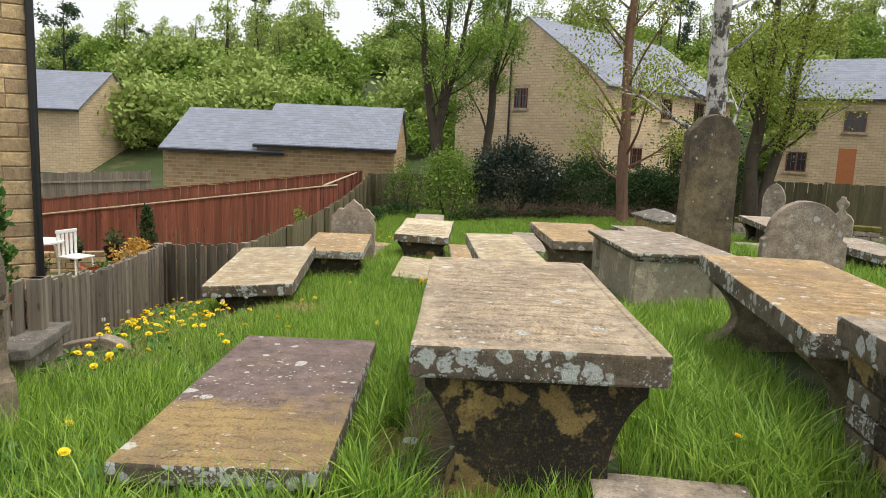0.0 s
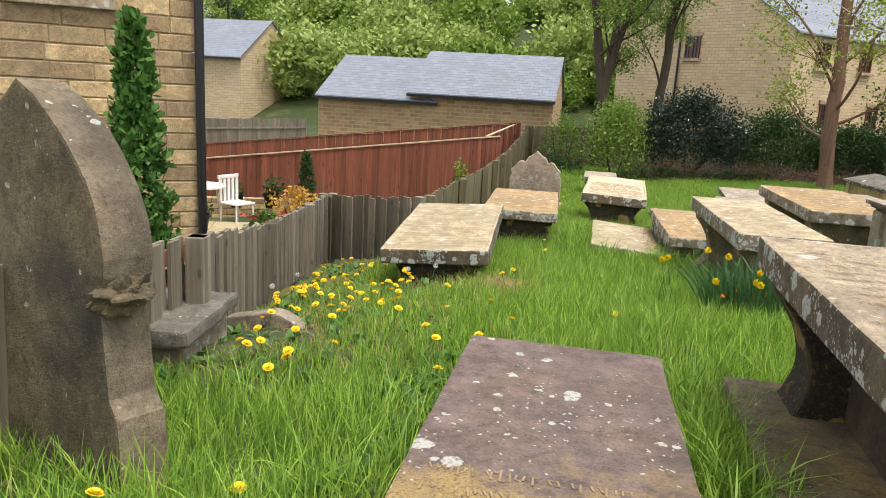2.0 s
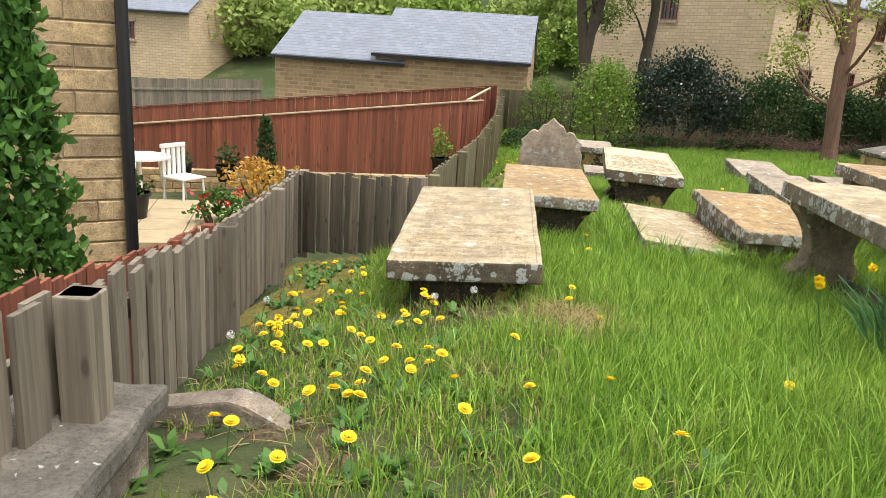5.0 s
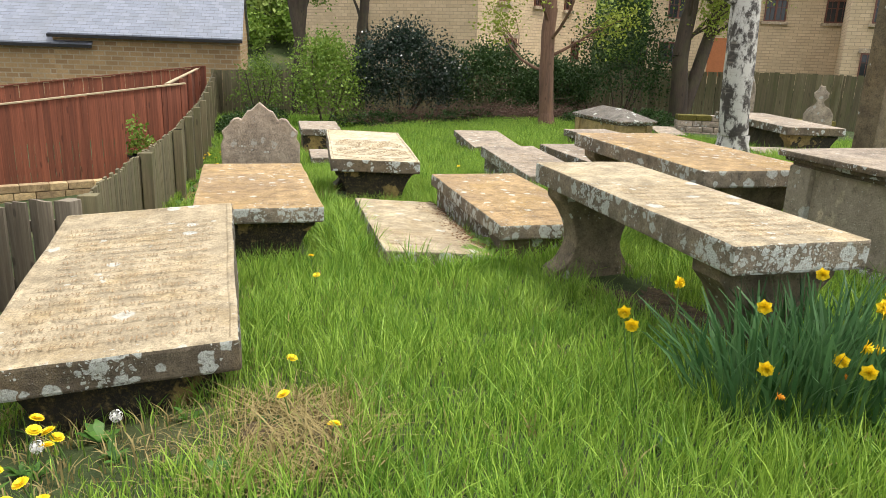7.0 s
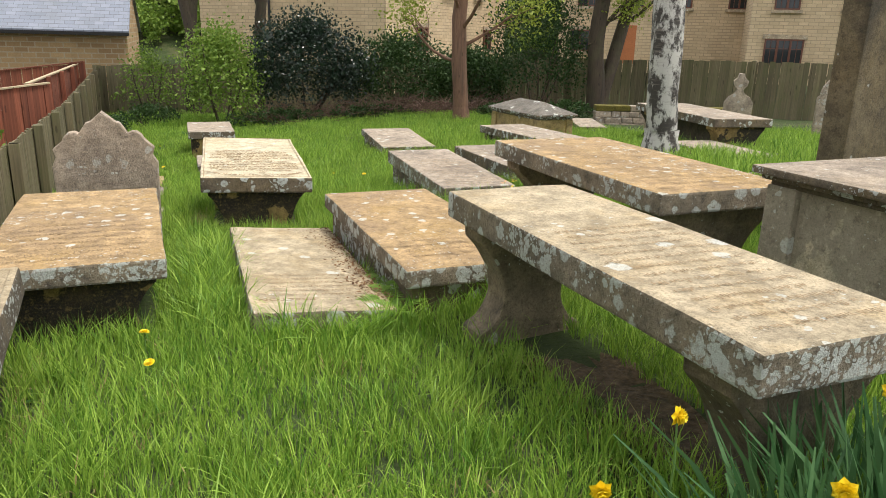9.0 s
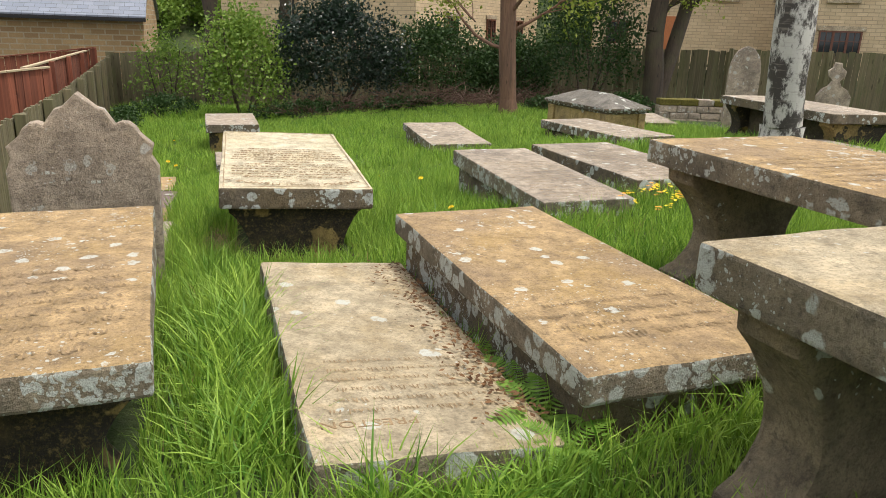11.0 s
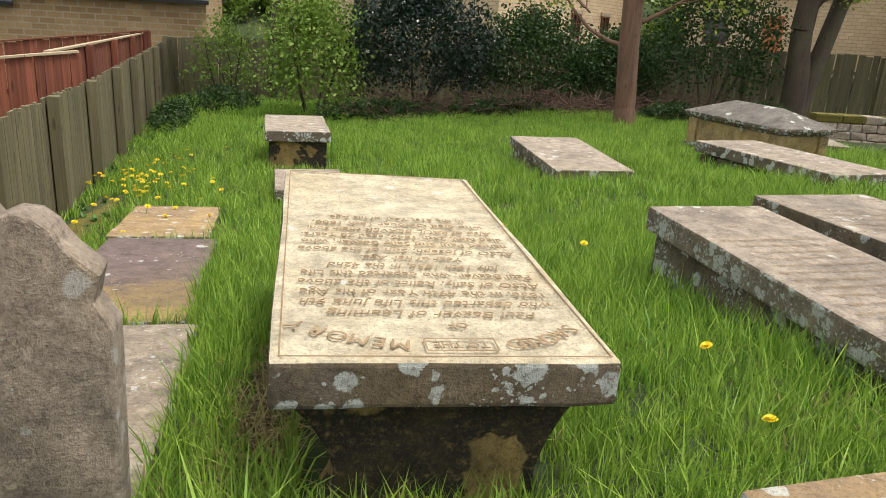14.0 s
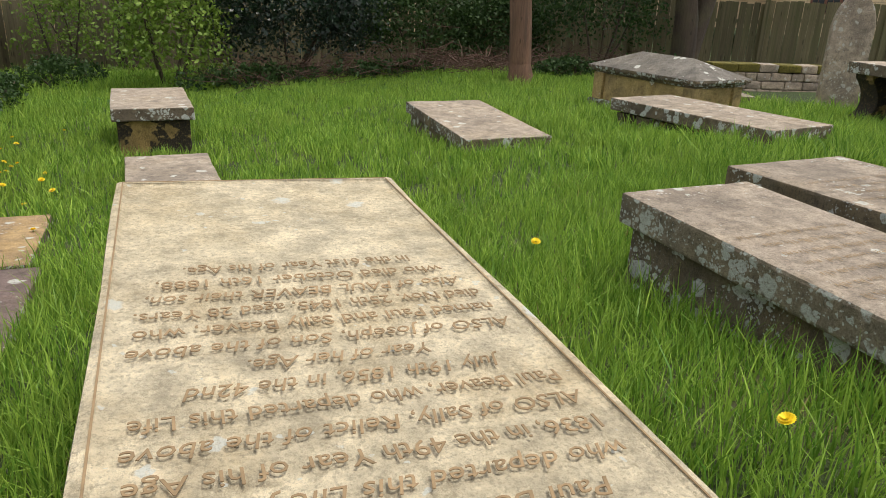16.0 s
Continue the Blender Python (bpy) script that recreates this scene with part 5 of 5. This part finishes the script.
# bare and mossy patches
def bare_patch(x, y, rx, ry, label, material, seed):
    bm = bmesh.new()
    mid = bm.verts.new((x, y, gz(x, y) + 0.01))
    rings = []
    for k in range(1, 6):
        row = []
        for j in range(28):
            a = j * math.tau / 28
            f = k / 5 * (1 + 0.3 * noise.noise(Vector((math.cos(a) * 2, math.sin(a) * 2, seed))))
            px_, py_ = x + rx * f * math.cos(a), y + ry * f * math.sin(a)
            row.append(bm.verts.new((px_, py_, gz(px_, py_) + (0.01 + 0.025 * noise.noise(Vector((px_ * 6, py_ * 6, seed))) if k < 5 else -0.05))))
        rings.append(row)
    for j in range(28):
        bm.faces.new((mid, rings[0][j], rings[0][(j + 1) % 28]))
        for p, q in zip(rings, rings[1:]):
            bm.faces.new((p[j], q[j], q[(j + 1) % 28], p[(j + 1) % 28]))
    tagged(part("soil", bm, material), label, "soil", kind="structure")


bare_patch(-2.55, 5.35, 0.42, 0.3, "bare dry soil inside a grave kerb", M_SOIL, 1)
bare_patch(-3.35, 8.3, 0.35, 1.3, "mossy brown bank below the grey fence", M_MOSS, 2)
bare_patch(-3.7, 9.7, 0.4, 0.5, "mossy brown bank below the grey fence", M_MOSS, 3)
bare_patch(-1.45, 7.1, 0.22, 0.34, "trodden dry soil beside the tomb", M_SOIL, 4)
bare_patch(-2.45, 15.5, 0.22, 3.0, "mossy soil strip below the tall fence", M_MOSS, 6)
bare_patch(-0.98, 12.9, 0.12, 0.7, "bare soil beside the lettered tomb", M_SOIL, 7)
# the next two patches stand in for the shade below the open slabs
bare_patch(0.55, 8.27, 0.24, 0.8, "soil patch standing in for shade under an open table tomb", M_SOIL, 11)
bare_patch(1.68, 10.05, 0.34, 0.8, "soil patch standing in for shade under an open table tomb", M_SOIL, 12)
bare_patch(-0.28, 3.3, 0.14, 0.5, "mossy soil beside the tomb", M_MOSS, 8)
bare_patch(3.6, 25.7, 5.2, 1.2, "dark leaf litter under the bushes", M_SOIL, 9)

# weeds: broad low leaves in rosettes
def rosette(name, spots_, size, n, material, label, seed):
    rg = np.random.default_rng(seed)
    vs, m = [], 0
    for x, y, k in spots_:
        z = gz(x, y)
        for j in range(n):
            a, up = rg.uniform(0, math.tau), rg.uniform(0.2, 1.1)
            L, w = size * k * rg.uniform(0.6, 1.2), size * k * rg.uniform(0.16, 0.26)
            c, s = math.cos(a), math.sin(a)
            for f, wf, h in ((0.1, 0.3, 0.02), (0.55, 1.0, 0.75), (1.0, 0.15, 0.9)):
                zz = z + h * up * L
                vs += [(x + c * L * f - s * w * wf, y + s * L * f + c * w * wf, zz), (x + c * L * f + s * w * wf, y + s * L * f - c * w * wf, zz)]
            m += 1
    b = np.arange(m)[:, None] * 6
    loops = np.concatenate([b + np.array([[0, 1, 3, 2]]), b + np.array([[2, 3, 5, 4]])], 1).ravel()
    return tagged(new(name, mesh_from(name, np.array(vs), np.full(2 * m, 4), loops, [material])), label, "weeds", kind="stuff")


rng = random.Random(4)
bank = []
for i in range(260):
    y = rng.uniform(4.3, 9.6)
    x = float(fence_x(y)) + 0.15 + abs(rng.gauss(0, 0.8))
    bank.append((x, y, rng.uniform(0.5, 1.2)))
for i in range(120):
    bank.append((rng.uniform(-1.7, -1.25), rng.uniform(2.0, 5.0), rng.uniform(0.6, 1.4)))
for i in range(60):
    bank.append((rng.gauss(-2.3, 0.35), rng.gauss(2.75, 0.3), rng.uniform(0.6, 1.4)))
for i in range(160):
    y = rng.uniform(12, 25)
    bank.append((float(fence_x(y)) + 0.25 + abs(rng.gauss(0, 0.35)), y, rng.uniform(0.5, 1.1)))
for i in range(90):
    bank.append((rng.gauss(0.1, 0.06), rng.uniform(9.7, 11.6), rng.uniform(0.5, 1.0)))
for i in range(60):
    bank.append((rng.gauss(0.7, 0.3), rng.gauss(6.65, 0.15), rng.uniform(0.6, 1.2)))
for i in range(200):
    bank.append((rng.uniform(-1.5, 4.5), rng.uniform(22.6, 24.6), rng.uniform(0.6, 1.4)))
rosette("weed_leaves", bank, 0.07, 10, M_WEED, "low broad-leaved weeds among the grass", 3)

# ferns rooted between the two ledger stones, with fallen leaves
def fern(x, y, z, n, length, seed):
    t = thing("fern", pose(x, y, z), "bright green fern growing beside a ledger stone", "fern", "ferns")
    rg = random.Random(seed)
    for k in range(n):
        a = k * math.tau / n + rg.uniform(-0.4, 0.4)
        L = length * rg.uniform(0.7, 1.15)
        bm = bmesh.new()
        steps = 16
        for j in range(1, steps):
            f = j / steps
            r, up = L * f, L * (0.75 * f - 0.6 * f * f)
            c = Vector((math.cos(a) * r, math.sin(a) * r, up))
            side = Vector((-math.sin(a), math.cos(a), -0.15))
            along = Vector((math.cos(a), math.sin(a), 0.1))
            wd = L * 0.2 * math.sin(math.pi * min(1, f * 0.85 + 0.15)) ** 0.8
            for sd in (-1, 1):
                tip = c + side * sd * wd + along * wd * 0.35
                q = [c - along * L * 0.022, c + side * sd * wd * 0.5 - along * L * 0.02, tip, c + side * sd * wd * 0.5 + along * L * 0.035, c + along * L * 0.02]
                bm.faces.new([bm.verts.new(v) for v in q])
        part("frond", bm, M_FERN, t)
    return t


for k, (x, y, ln) in enumerate(((0.0, 9.72, 0.24), (0.02, 9.98, 0.2), (0.01, 10.3, 0.16), (-0.02, 9.5, 0.2))):
    fern(x, y, gz(x, y) + 0.08, 6, ln, 20 + k)
rg = np.random.default_rng(17)
n = 520
lx, ly = -0.03 - np.abs(rg.normal(0, 0.09, n)), rg.uniform(9.6, 11.45, n)
c = np.stack([lx, ly, -0.553 - 0.07 * (lx + 0.41) - 0.035 * (ly - 10.5) + rg.uniform(0.004, 0.02, n)], 1)
d = rg.normal(size=(n, 3)) * np.array([1, 1, 0.25])
d /= np.linalg.norm(d, axis=1)[:, None]
sd = np.cross(d, np.array([0, 0, 1.0]))
L = rg.uniform(0.012, 0.034, (n, 1))
leaf_v = np.stack([c, c + d * L * 0.5 + sd * L * 0.3, c + d * L, c + d * L * 0.5 - sd * L * 0.3], 1).reshape(-1, 3)
tagged(new("fallen_leaves", mesh_from("fallen_leaves", leaf_v, np.full(n, 4), np.arange(4 * n), [M_LITTER])), "brown fallen leaves along the edge of a ledger stone", "leaves", kind="stuff")

# dandelions
def dandelion(h, seed, closed=False):
    t = thing("dandelion", pose(0, 0, -50), "yellow dandelion flower on a thin stem", "flower", "dandelions")
    rng = random.Random(seed)
    bm = bmesh.new()
    lean = (rng.uniform(-0.03, 0.03), rng.uniform(-0.03, 0.03))
    limb(bm, (0, 0, -0.03), (lean[0], lean[1], h), 0.0028, 0.0024, 5, 0.05, rng, 3)
    part("stem", bm, M_STEM, t)
    bm = bmesh.new()
    for ring, (r0, r1, up, n) in enumerate(((0.004, 0.026, 0.004, 18), (0.003, 0.021, 0.010, 14), (0.002, 0.014, 0.014, 10))):
        for k in range(n):
            a = (k + 0.5 * (ring % 2)) * math.tau / n
            w = math.pi * r1 / n * 1.1
            c, s = math.cos(a), math.sin(a)
            q = [(c * r0, s * r0, 0.002), (c * r1 * 0.8 - s * w, s * r1 * 0.8 + c * w, up), (c * r1, s * r1, up * 1.1), (c * r1 * 0.8 + s * w, s * r1 * 0.8 - c * w, up)]
            bm.faces.new([bm.verts.new(v) for v in q])
    part("flower_head", bm, M_YELLOW, t, "yellow petals", pose(lean[0], lean[1], h, rng.uniform(-25, 10), rng.uniform(-20, 20), 0))
    return t


kinds = [dandelion(h, i) for i, h in enumerate((0.09, 0.13, 0.17))]
spots = []
while len(spots) < 105:
    y = rng.gauss(6.6, 1.1)
    x = float(fence_x(y)) + 0.25 + abs(rng.gauss(0, 0.75))
    if 4.3 < y < 9.2 and x < -1.3 and not (abs(x + 2.14) < 0.5 and y > 7.3):
        spots.append((x, y))
spots += [(rng.gauss(-2.15, 0.3), rng.gauss(18.3, 0.9)) for _ in range(75)]
spots += [(rng.gauss(-2.15, 0.25), rng.gauss(2.6, 0.2)) for _ in range(9)]
spots += [(-1.5, 4.6), (-1.35, 5.1), (-1.2, 5.3), (-1.75, 3.3), (-1.6, 2.9), (1.35, 4.9), (1.6, 5.9), (1.45, 5.8), (1.15, 3.0), (-0.6, 6.2), (0.62, 12.2), (0.75, 12.75), (0.8, 15.6), (0.3, 16.4), (-1.3, 9.3), (-1.25, 9.1), (-1.45, 7.2), (1.0, 14.6)]
for i, (x, y) in enumerate(spots):
    m = pose(x, y, gz(x, y), rng.uniform(-8, 8), rng.uniform(-8, 8), rng.uniform(0, 360))
    if i < 3:
        kinds[i].matrix_basis = m
    else:
        copy_thing(kinds[i % 3], m)

# dandelion clocks
def seed_head(h):
    t = thing("dandelion_clock", pose(0, 0, -50), "white round dandelion seed head", "flower", "dandelion clocks")
    bm = bmesh.new()
    limb(bm, (0, 0, -0.03), (0.01, 0, h), 0.0028, 0.0024, 5)
    part("stem", bm, M_STEM, t)
    bm = bmesh.new()
    rg = random.Random(2)
    for _ in range(110):
        d = Vector((rg.gauss(0, 1), rg.gauss(0, 1), rg.gauss(0, 1))).normalized()
        s = d.orthogonal().normalized() * 0.0035
        u = d.cross(s)
        c = d * 0.02
        bm.faces.new([bm.verts.new(v) for v in (c + s, c + u, c - s, c - u)])
        bm.faces.new([bm.verts.new(v) for v in (d * 0.002 + s * 0.1, d * 0.02, d * 0.002 - s * 0.1)])
    part("seed_ball", bm, M_CLOCK, t, "fluffy white seeds", pose(0.01, 0, h + 0.012))
    return t


clock = seed_head(0.2)
for i, (x, y) in enumerate(((-3.2, 7.1), (-3.0, 6.2), (-2.0, 7.05), (-2.4, 2.7), (-2.2, 6.9))):
    m = pose(x, y, gz(x, y), rng.uniform(-6, 6), rng.uniform(-6, 6), 0)
    if i:
        copy_thing(clock, m)
    else:
        clock.matrix_basis = m

# daffodils
def strap_leaves(name, cx, cy, rad, n, h0, h1, material, seed, label):
    rg = np.random.default_rng(seed)
    vs = []
    for _ in range(n):
        a, r = rg.uniform(0, math.tau), rad * rg.random() ** 0.6
        x, y = cx + r * math.cos(a), cy + 0.7 * r * math.sin(a)
        z, h = gz(x, y), rg.uniform(h0, h1)
        f, ln = a + rg.normal() * 0.8, rg.uniform(0.05, 0.55) * h
        sa = rg.uniform(0, math.tau)
        w = rg.uniform(0.005, 0.009)
        for t in (0, 0.35, 0.7, 1.0):
            k = 1 if t < 0.9 else 0.3
            px_, py_, pz = x + math.cos(f) * ln * t * t, y + math.sin(f) * ln * t * t, z - 0.02 + h * (t - 0.18 * t * t * (ln / h) * 2)
            vs += [(px_ - math.cos(sa) * w * k, py_ - math.sin(sa) * w * k, pz), (px_ + math.cos(sa) * w * k, py_ + math.sin(sa) * w * k, pz)]
    b = np.arange(n)[:, None] * 8
    loops = np.concatenate([b + np.array([[0, 1, 3, 2]]), b + np.array([[2, 3, 5, 4]]), b + np.array([[4, 5, 7, 6]])], 1).ravel()
    return tagged(new(name, mesh_from(name, np.array(vs), np.full(3 * n, 4), loops, [material])), label, "leaves", kind="stuff")


strap_leaves("daffodil_leaves", 0.5, 6.97, 0.5, 620, 0.3, 0.5, M_DAFF, 3, "dense dark green strap-like daffodil leaves")
strap_leaves("daffodil_leaves", 5.4, 8.3, 0.35, 160, 0.3, 0.45, M_DAFF, 4, "green strap-like daffodil leaves")


def daffodil(h, seed, wilted=False):
    t = thing("daffodil", pose(0, 0, -50), "wilting double yellow daffodil" if wilted else "double yellow daffodil in flower", "flower", "daffodils")
    rng = random.Random(seed)
    bm = bmesh.new()
    top = (rng.uniform(-0.12, 0.12), -rng.uniform(0.03, 0.14), h)
    limb(bm, (0, 0, -0.02), top, 0.004, 0.003, 5, 0.08, rng)
    part("stem", bm, M_STEM, t)
    bm = bmesh.new()
    for ring, (r1, n, up) in enumerate(((0.029, 6, 0.0), (0.024, 9, 0.01), (0.018, 9, 0.017), (0.011, 7, 0.022))):
        r1 *= 0.55 if wilted else 1
        for k in range(n):
            a = (k + 0.5 * ring) * math.tau / n
            w = r1 * 0.42
            c, s = math.cos(a), math.sin(a)
            q = [(0, 0, 0), (c * r1 * 0.6 - s * w, s * r1 * 0.6 + c * w, up), (c * r1, s * r1, up * 1.3 - 0.004), (c * r1 * 0.6 + s * w, s * r1 * 0.6 - c * w, up)]
            bm.faces.new([bm.verts.new(v) for v in q])
    part("flower_head", bm, M_ORANGE if wilted else M_YELLOW, t, "ruffled yellow petals", pose(*top, rng.uniform(50, 110), rng.uniform(-30, 30), 0))
    return t


daffs = [daffodil(h, 40 + i, i == 0) for i, h in enumerate((0.22, 0.3, 0.46, 0.4))]
dspots = [(0.02, 7.3, 2), (-0.11, 7.22, 3), (0.6, 7.19, 2), (0.14, 6.91, 2), (-0.16, 7.04, 3), (0.55, 6.83, 2), (0.45, 6.75, 2), (0.3, 6.72, 3), (0.2, 6.99, 0), (0.48, 6.78, 1), (0.36, 6.68, 1), (0.38, 6.87, 0), (0.38, 6.66, 2), (0.1, 6.72, 1), (0.36, 6.57, 1), (0.01, 6.77, 0), (5.4, 8.2, 1), (5.2, 8.25, 3)]
used = set()
for x, y, k in dspots:
    m = pose(x, y, gz(x, y), 0, 0, rng.uniform(-50, 50))
    if k not in used:
        daffs[k].matrix_basis = m
        used.add(k)
    else:
        copy_thing(daffs[k], m)

# wallflowers and primroses by the ledger stones
def small_flower(material, label, h, seed):
    t = thing("wild_flower", pose(0, 0, -50), label, "flower", "small spring flowers")
    rng = random.Random(seed)
    bm = bmesh.new()
    limb(bm, (0, 0, -0.02), (0, 0.01, h), 0.003, 0.002, 4)
    part("stem", bm, M_STEM, t)
    bm = bmesh.new()
    for j in range(5):
        o = Vector((rng.uniform(-0.02, 0.02), rng.uniform(-0.02, 0.02), h + rng.uniform(-0.02, 0.015)))
        for k in range(5):
            a = k * math.tau / 5
            c, s = math.cos(a), math.sin(a)
            q = [(0, 0, 0), (c * 0.008 - s * 0.006, s * 0.008 + c * 0.006, 0.003), (c * 0.014, s * 0.014, 0.003), (c * 0.008 + s * 0.006, s * 0.008 - c * 0.006, 0.003)]
            bm.faces.new([bm.verts.new(Vector(v) + o) for v in q])
    part("flower_head", bm, material, t)
    return t


wf = [small_flower(M_YELLOW, "pale yellow cluster of small flowers", 0.16, 1), small_flower(M_ORANGE, "orange cluster of small flowers", 0.2, 2)]
for i in range(34):
    x, y = rng.gauss(2.15, 0.28), rng.gauss(12.2, 0.35)
    m = pose(x, y, gz(x, y), 0, 0, rng.uniform(0, 360))
    if i < 2:
        wf[i].matrix_basis = m
    else:
        copy_thing(wf[0 if rng.random() < 0.7 else 1], m)

# dead branches heaped along the back fence
bm = bmesh.new()
for i in range(1500):
    x = rng.uniform(0.6, 9.0)
    y = 25.2 - 0.12 * x + rng.gauss(0, 0.45)
    z = gz(x, y) + abs(rng.gauss(0, 0.18))
    a = rng.uniform(0, math.tau)
    L = rng.uniform(0.2, 0.9)
    limb(bm, (x, y, z), (x + math.cos(a) * L, y + math.sin(a) * L, z + rng.uniform(-0.05, 0.25)), rng.uniform(0.004, 0.014), 0.003, 4, 0.08, rng, 2)
tagged(part("brushwood", bm, M_TWIG), "heap of dead brown branches under the bushes", "branches", kind="stuff")

# low mossy wall by the side fence
lw = thing("low_wall", pose(8.4, 21.6, gz(8.4, 21.6) - 0.1, 0, 0, -18), "low rubble wall covered with moss", "wall", kind="structure")
for r in range(4):
    x = 0.0
    while x < 3.6:
        wd = rng.uniform(0.2, 0.45)
        bm = bmesh.new()
        box(bm, x, -0.18, r * 0.14, x + wd - 0.01, 0.18, r * 0.14 + 0.135, 0.02)
        rough_up(bm, 0.015, 6, r)
        part("stone", bm, M_MOSS if r == 3 and rng.random() < 0.7 else M_HEAD, lw)
        x += wd

# ---- the garden beyond the fence ----
def disc(bm, r0, r1, z0, z1, seg=20):
    r = bmesh.ops.create_cone(bm, cap_ends=True, segments=seg, radius1=r0, radius2=r1, depth=z1 - z0)
    for v in r["verts"]:
        v.co.z += (z0 + z1) / 2


pz = -1.62
patio = thing("patio", pose(-7.2, 12.6, pz - 0.25, 0, 0, 20), "buff paved patio step in the garden", "patio", kind="structure")
for ix in range(4):
    for iy in range(4):
        bm = bmesh.new()
        box(bm, -1.3 + ix * 0.65, -1.3 + iy * 0.65, 0, -1.3 + ix * 0.65 + 0.64, -1.3 + iy * 0.65 + 0.64, 0.25, 0.008)
        part("slab", bm, M_PAVE, patio)
gw_ = thing("garden_wall", pose(-9.5, 16.3, -2.3, 0, 0, 21), "low stone retaining wall of a raised bed", "wall", kind="structure")
for r in range(5):
    x = 0.0
    while x < 6.2:
        wd = rng.uniform(0.25, 0.45)
        bm = bmesh.new()
        box(bm, x, 0, r * 0.13, x + wd - 0.01, 0.2, r * 0.13 + 0.12, 0.01)
        part("stone", bm, M_BLOCK, gw_)
        x += wd


def pot(x, y, z, r, h, label, material, plant, size=0.25, n=30):
    t = thing("plant_pot", pose(x, y, z), label, "plant pot", "plant pots")
    bm = bmesh.new()
    disc(bm, r * 0.72, r, 0, h)
    part("pot", bm, material, t)
    bm = bmesh.new()
    disc(bm, r * 1.08, r * 1.08, h - 0.04, h)
    part("rim", bm, material, t)
    cs = [(random.Random(k).gauss(0, r * 0.5), random.Random(k + 99).gauss(0, r * 0.5), h + abs(random.Random(k + 7).gauss(0, size)), 0.09) for k in range(n)]
    ob = new("foliage", leaves("foliage", cs, 0.08, [plant], 3, 0.5, 8))
    ob.parent = t


pot(-7.3, 12.6, pz, 0.2, 0.36, "black plant pot with a small green plant", M_BLACK, M_SHADELEAF, 0.12, 20)
pot(-8.3, 15.9, -1.72, 0.16, 0.3, "small black pot by the fence", M_BLACK, M_SHADELEAF, 0.1, 14)
pot(-7.6, 16.2, -1.72, 0.2, 0.3, "black pot with a dark shrub by the fence", M_BLACK, M_SHADELEAF, 0.16, 30)
pot(-3.95, 19.2, -1.75, 0.22, 0.4, "dark pot with a variegated plant", M_BLACK, M_LEAF, 0.3, 40)


def column_bush(x, y, z, r, h, label, leaf, n, size, seed):
    t = thing("conifer", pose(x, y, z), label, "conifer", "garden conifers")
    rg = random.Random(seed)
    bm = bmesh.new()
    limb(bm, (0, 0, 0), (0, 0, h * 0.9), 0.04, 0.01, 6)
    part("trunk", bm, M_BARK, t)
    cs = []
    for k in range(n):
        f = rg.random()
        a = rg.uniform(0, math.tau)
        q = r * (1 - f) ** 0.6 * (0.75 + 0.35 * noise.noise(Vector((a * 1.5, f * 6, seed)))) * min(1, 0.4 + f * 4)
        cs.append((q * math.cos(a), q * math.sin(a), h * (0.04 + 0.95 * f), 0.07))
    ob = new("foliage", leaves("foliage", cs, size, [leaf], seed, 0.5, 14, -1.2))
    ob.parent = t


column_bush(-4.3, 6.6, -1.5, 0.36, 3.0, "tall narrow green conifer by the stone house", M_WEED, 620, 0.07, 5)
column_bush(-6.9, 16.4, -1.75, 0.26, 1.25, "small clipped conifer before the red fence", M_SHADELEAF, 160, 0.06, 6)
bush(-6.3, 14.7, 0.75, 0.6, 0.75, "golden-leaved spreading shrub in the garden", M_YELLOWLEAF, 50, 0.1, 31, base=-1.75, group="garden shrubs")
rose = bush(-6.1, 12.7, 0.4, 0.35, 0.55, "green shrub with red flowers", M_WEED, 50, 0.08, 33, base=-1.7, group="garden shrubs")
cs = [(rng.gauss(0, 0.25), rng.gauss(0, 0.2), rng.uniform(0.3, 0.6), 0.02) for _ in range(16)]
ob = new("blossom", leaves("blossom", cs, 0.07, [M_REDPETAL], 5, 0.5, 6))
ob.parent = rose
ob["label"] = "red blossoms"

tbl = thing("garden_table", pose(-8.0, 13.9, -1.7), "round white plastic garden table", "table")
bm = bmesh.new()
disc(bm, 0.48, 0.48, 0.7, 0.73, 28)
part("tabletop", bm, M_WHITE, tbl)
for k in range(4):
    bm = bmesh.new()
    a = k * math.tau / 4 + 0.6
    limb(bm, (0.38 * math.cos(a), 0.38 * math.sin(a), 0), (0.3 * math.cos(a), 0.3 * math.sin(a), 0.7), 0.022, 0.025, 6, 0)
    part("leg", bm, M_WHITE, tbl)
chair = thing("garden_chair", pose(-8.7, 14.6, -1.7, 0, 0, 200), "white plastic garden chair with slatted back", "chair", "garden chairs")
bm = bmesh.new()
box(bm, -0.24, -0.24, 0.4, 0.24, 0.24, 0.43, 0.01)
part("seat", bm, M_WHITE, chair)
for k in range(5):
    bm = bmesh.new()
    box(bm, -0.22 + k * 0.1, 0.22, 0.432, -0.16 + k * 0.1, 0.25, 0.86, 0.005)
    part("back_slat", bm, M_WHITE, chair)
bm = bmesh.new()
box(bm, -0.24, 0.21, 0.862, 0.24, 0.26, 0.93, 0.01)
part("top_rail", bm, M_WHITE, chair)
for sx in (-1, 1):
    for sy in (-1, 1):
        bm = bmesh.new()
        limb(bm, (sx * 0.22, sy * 0.22, 0), (sx * 0.2, sy * 0.2, 0.4), 0.02, 0.02, 6, 0)
        part("leg", bm, M_WHITE, chair)
copy_thing(chair, pose(-7.35, 14.1, -1.7, 0, 0, 70))
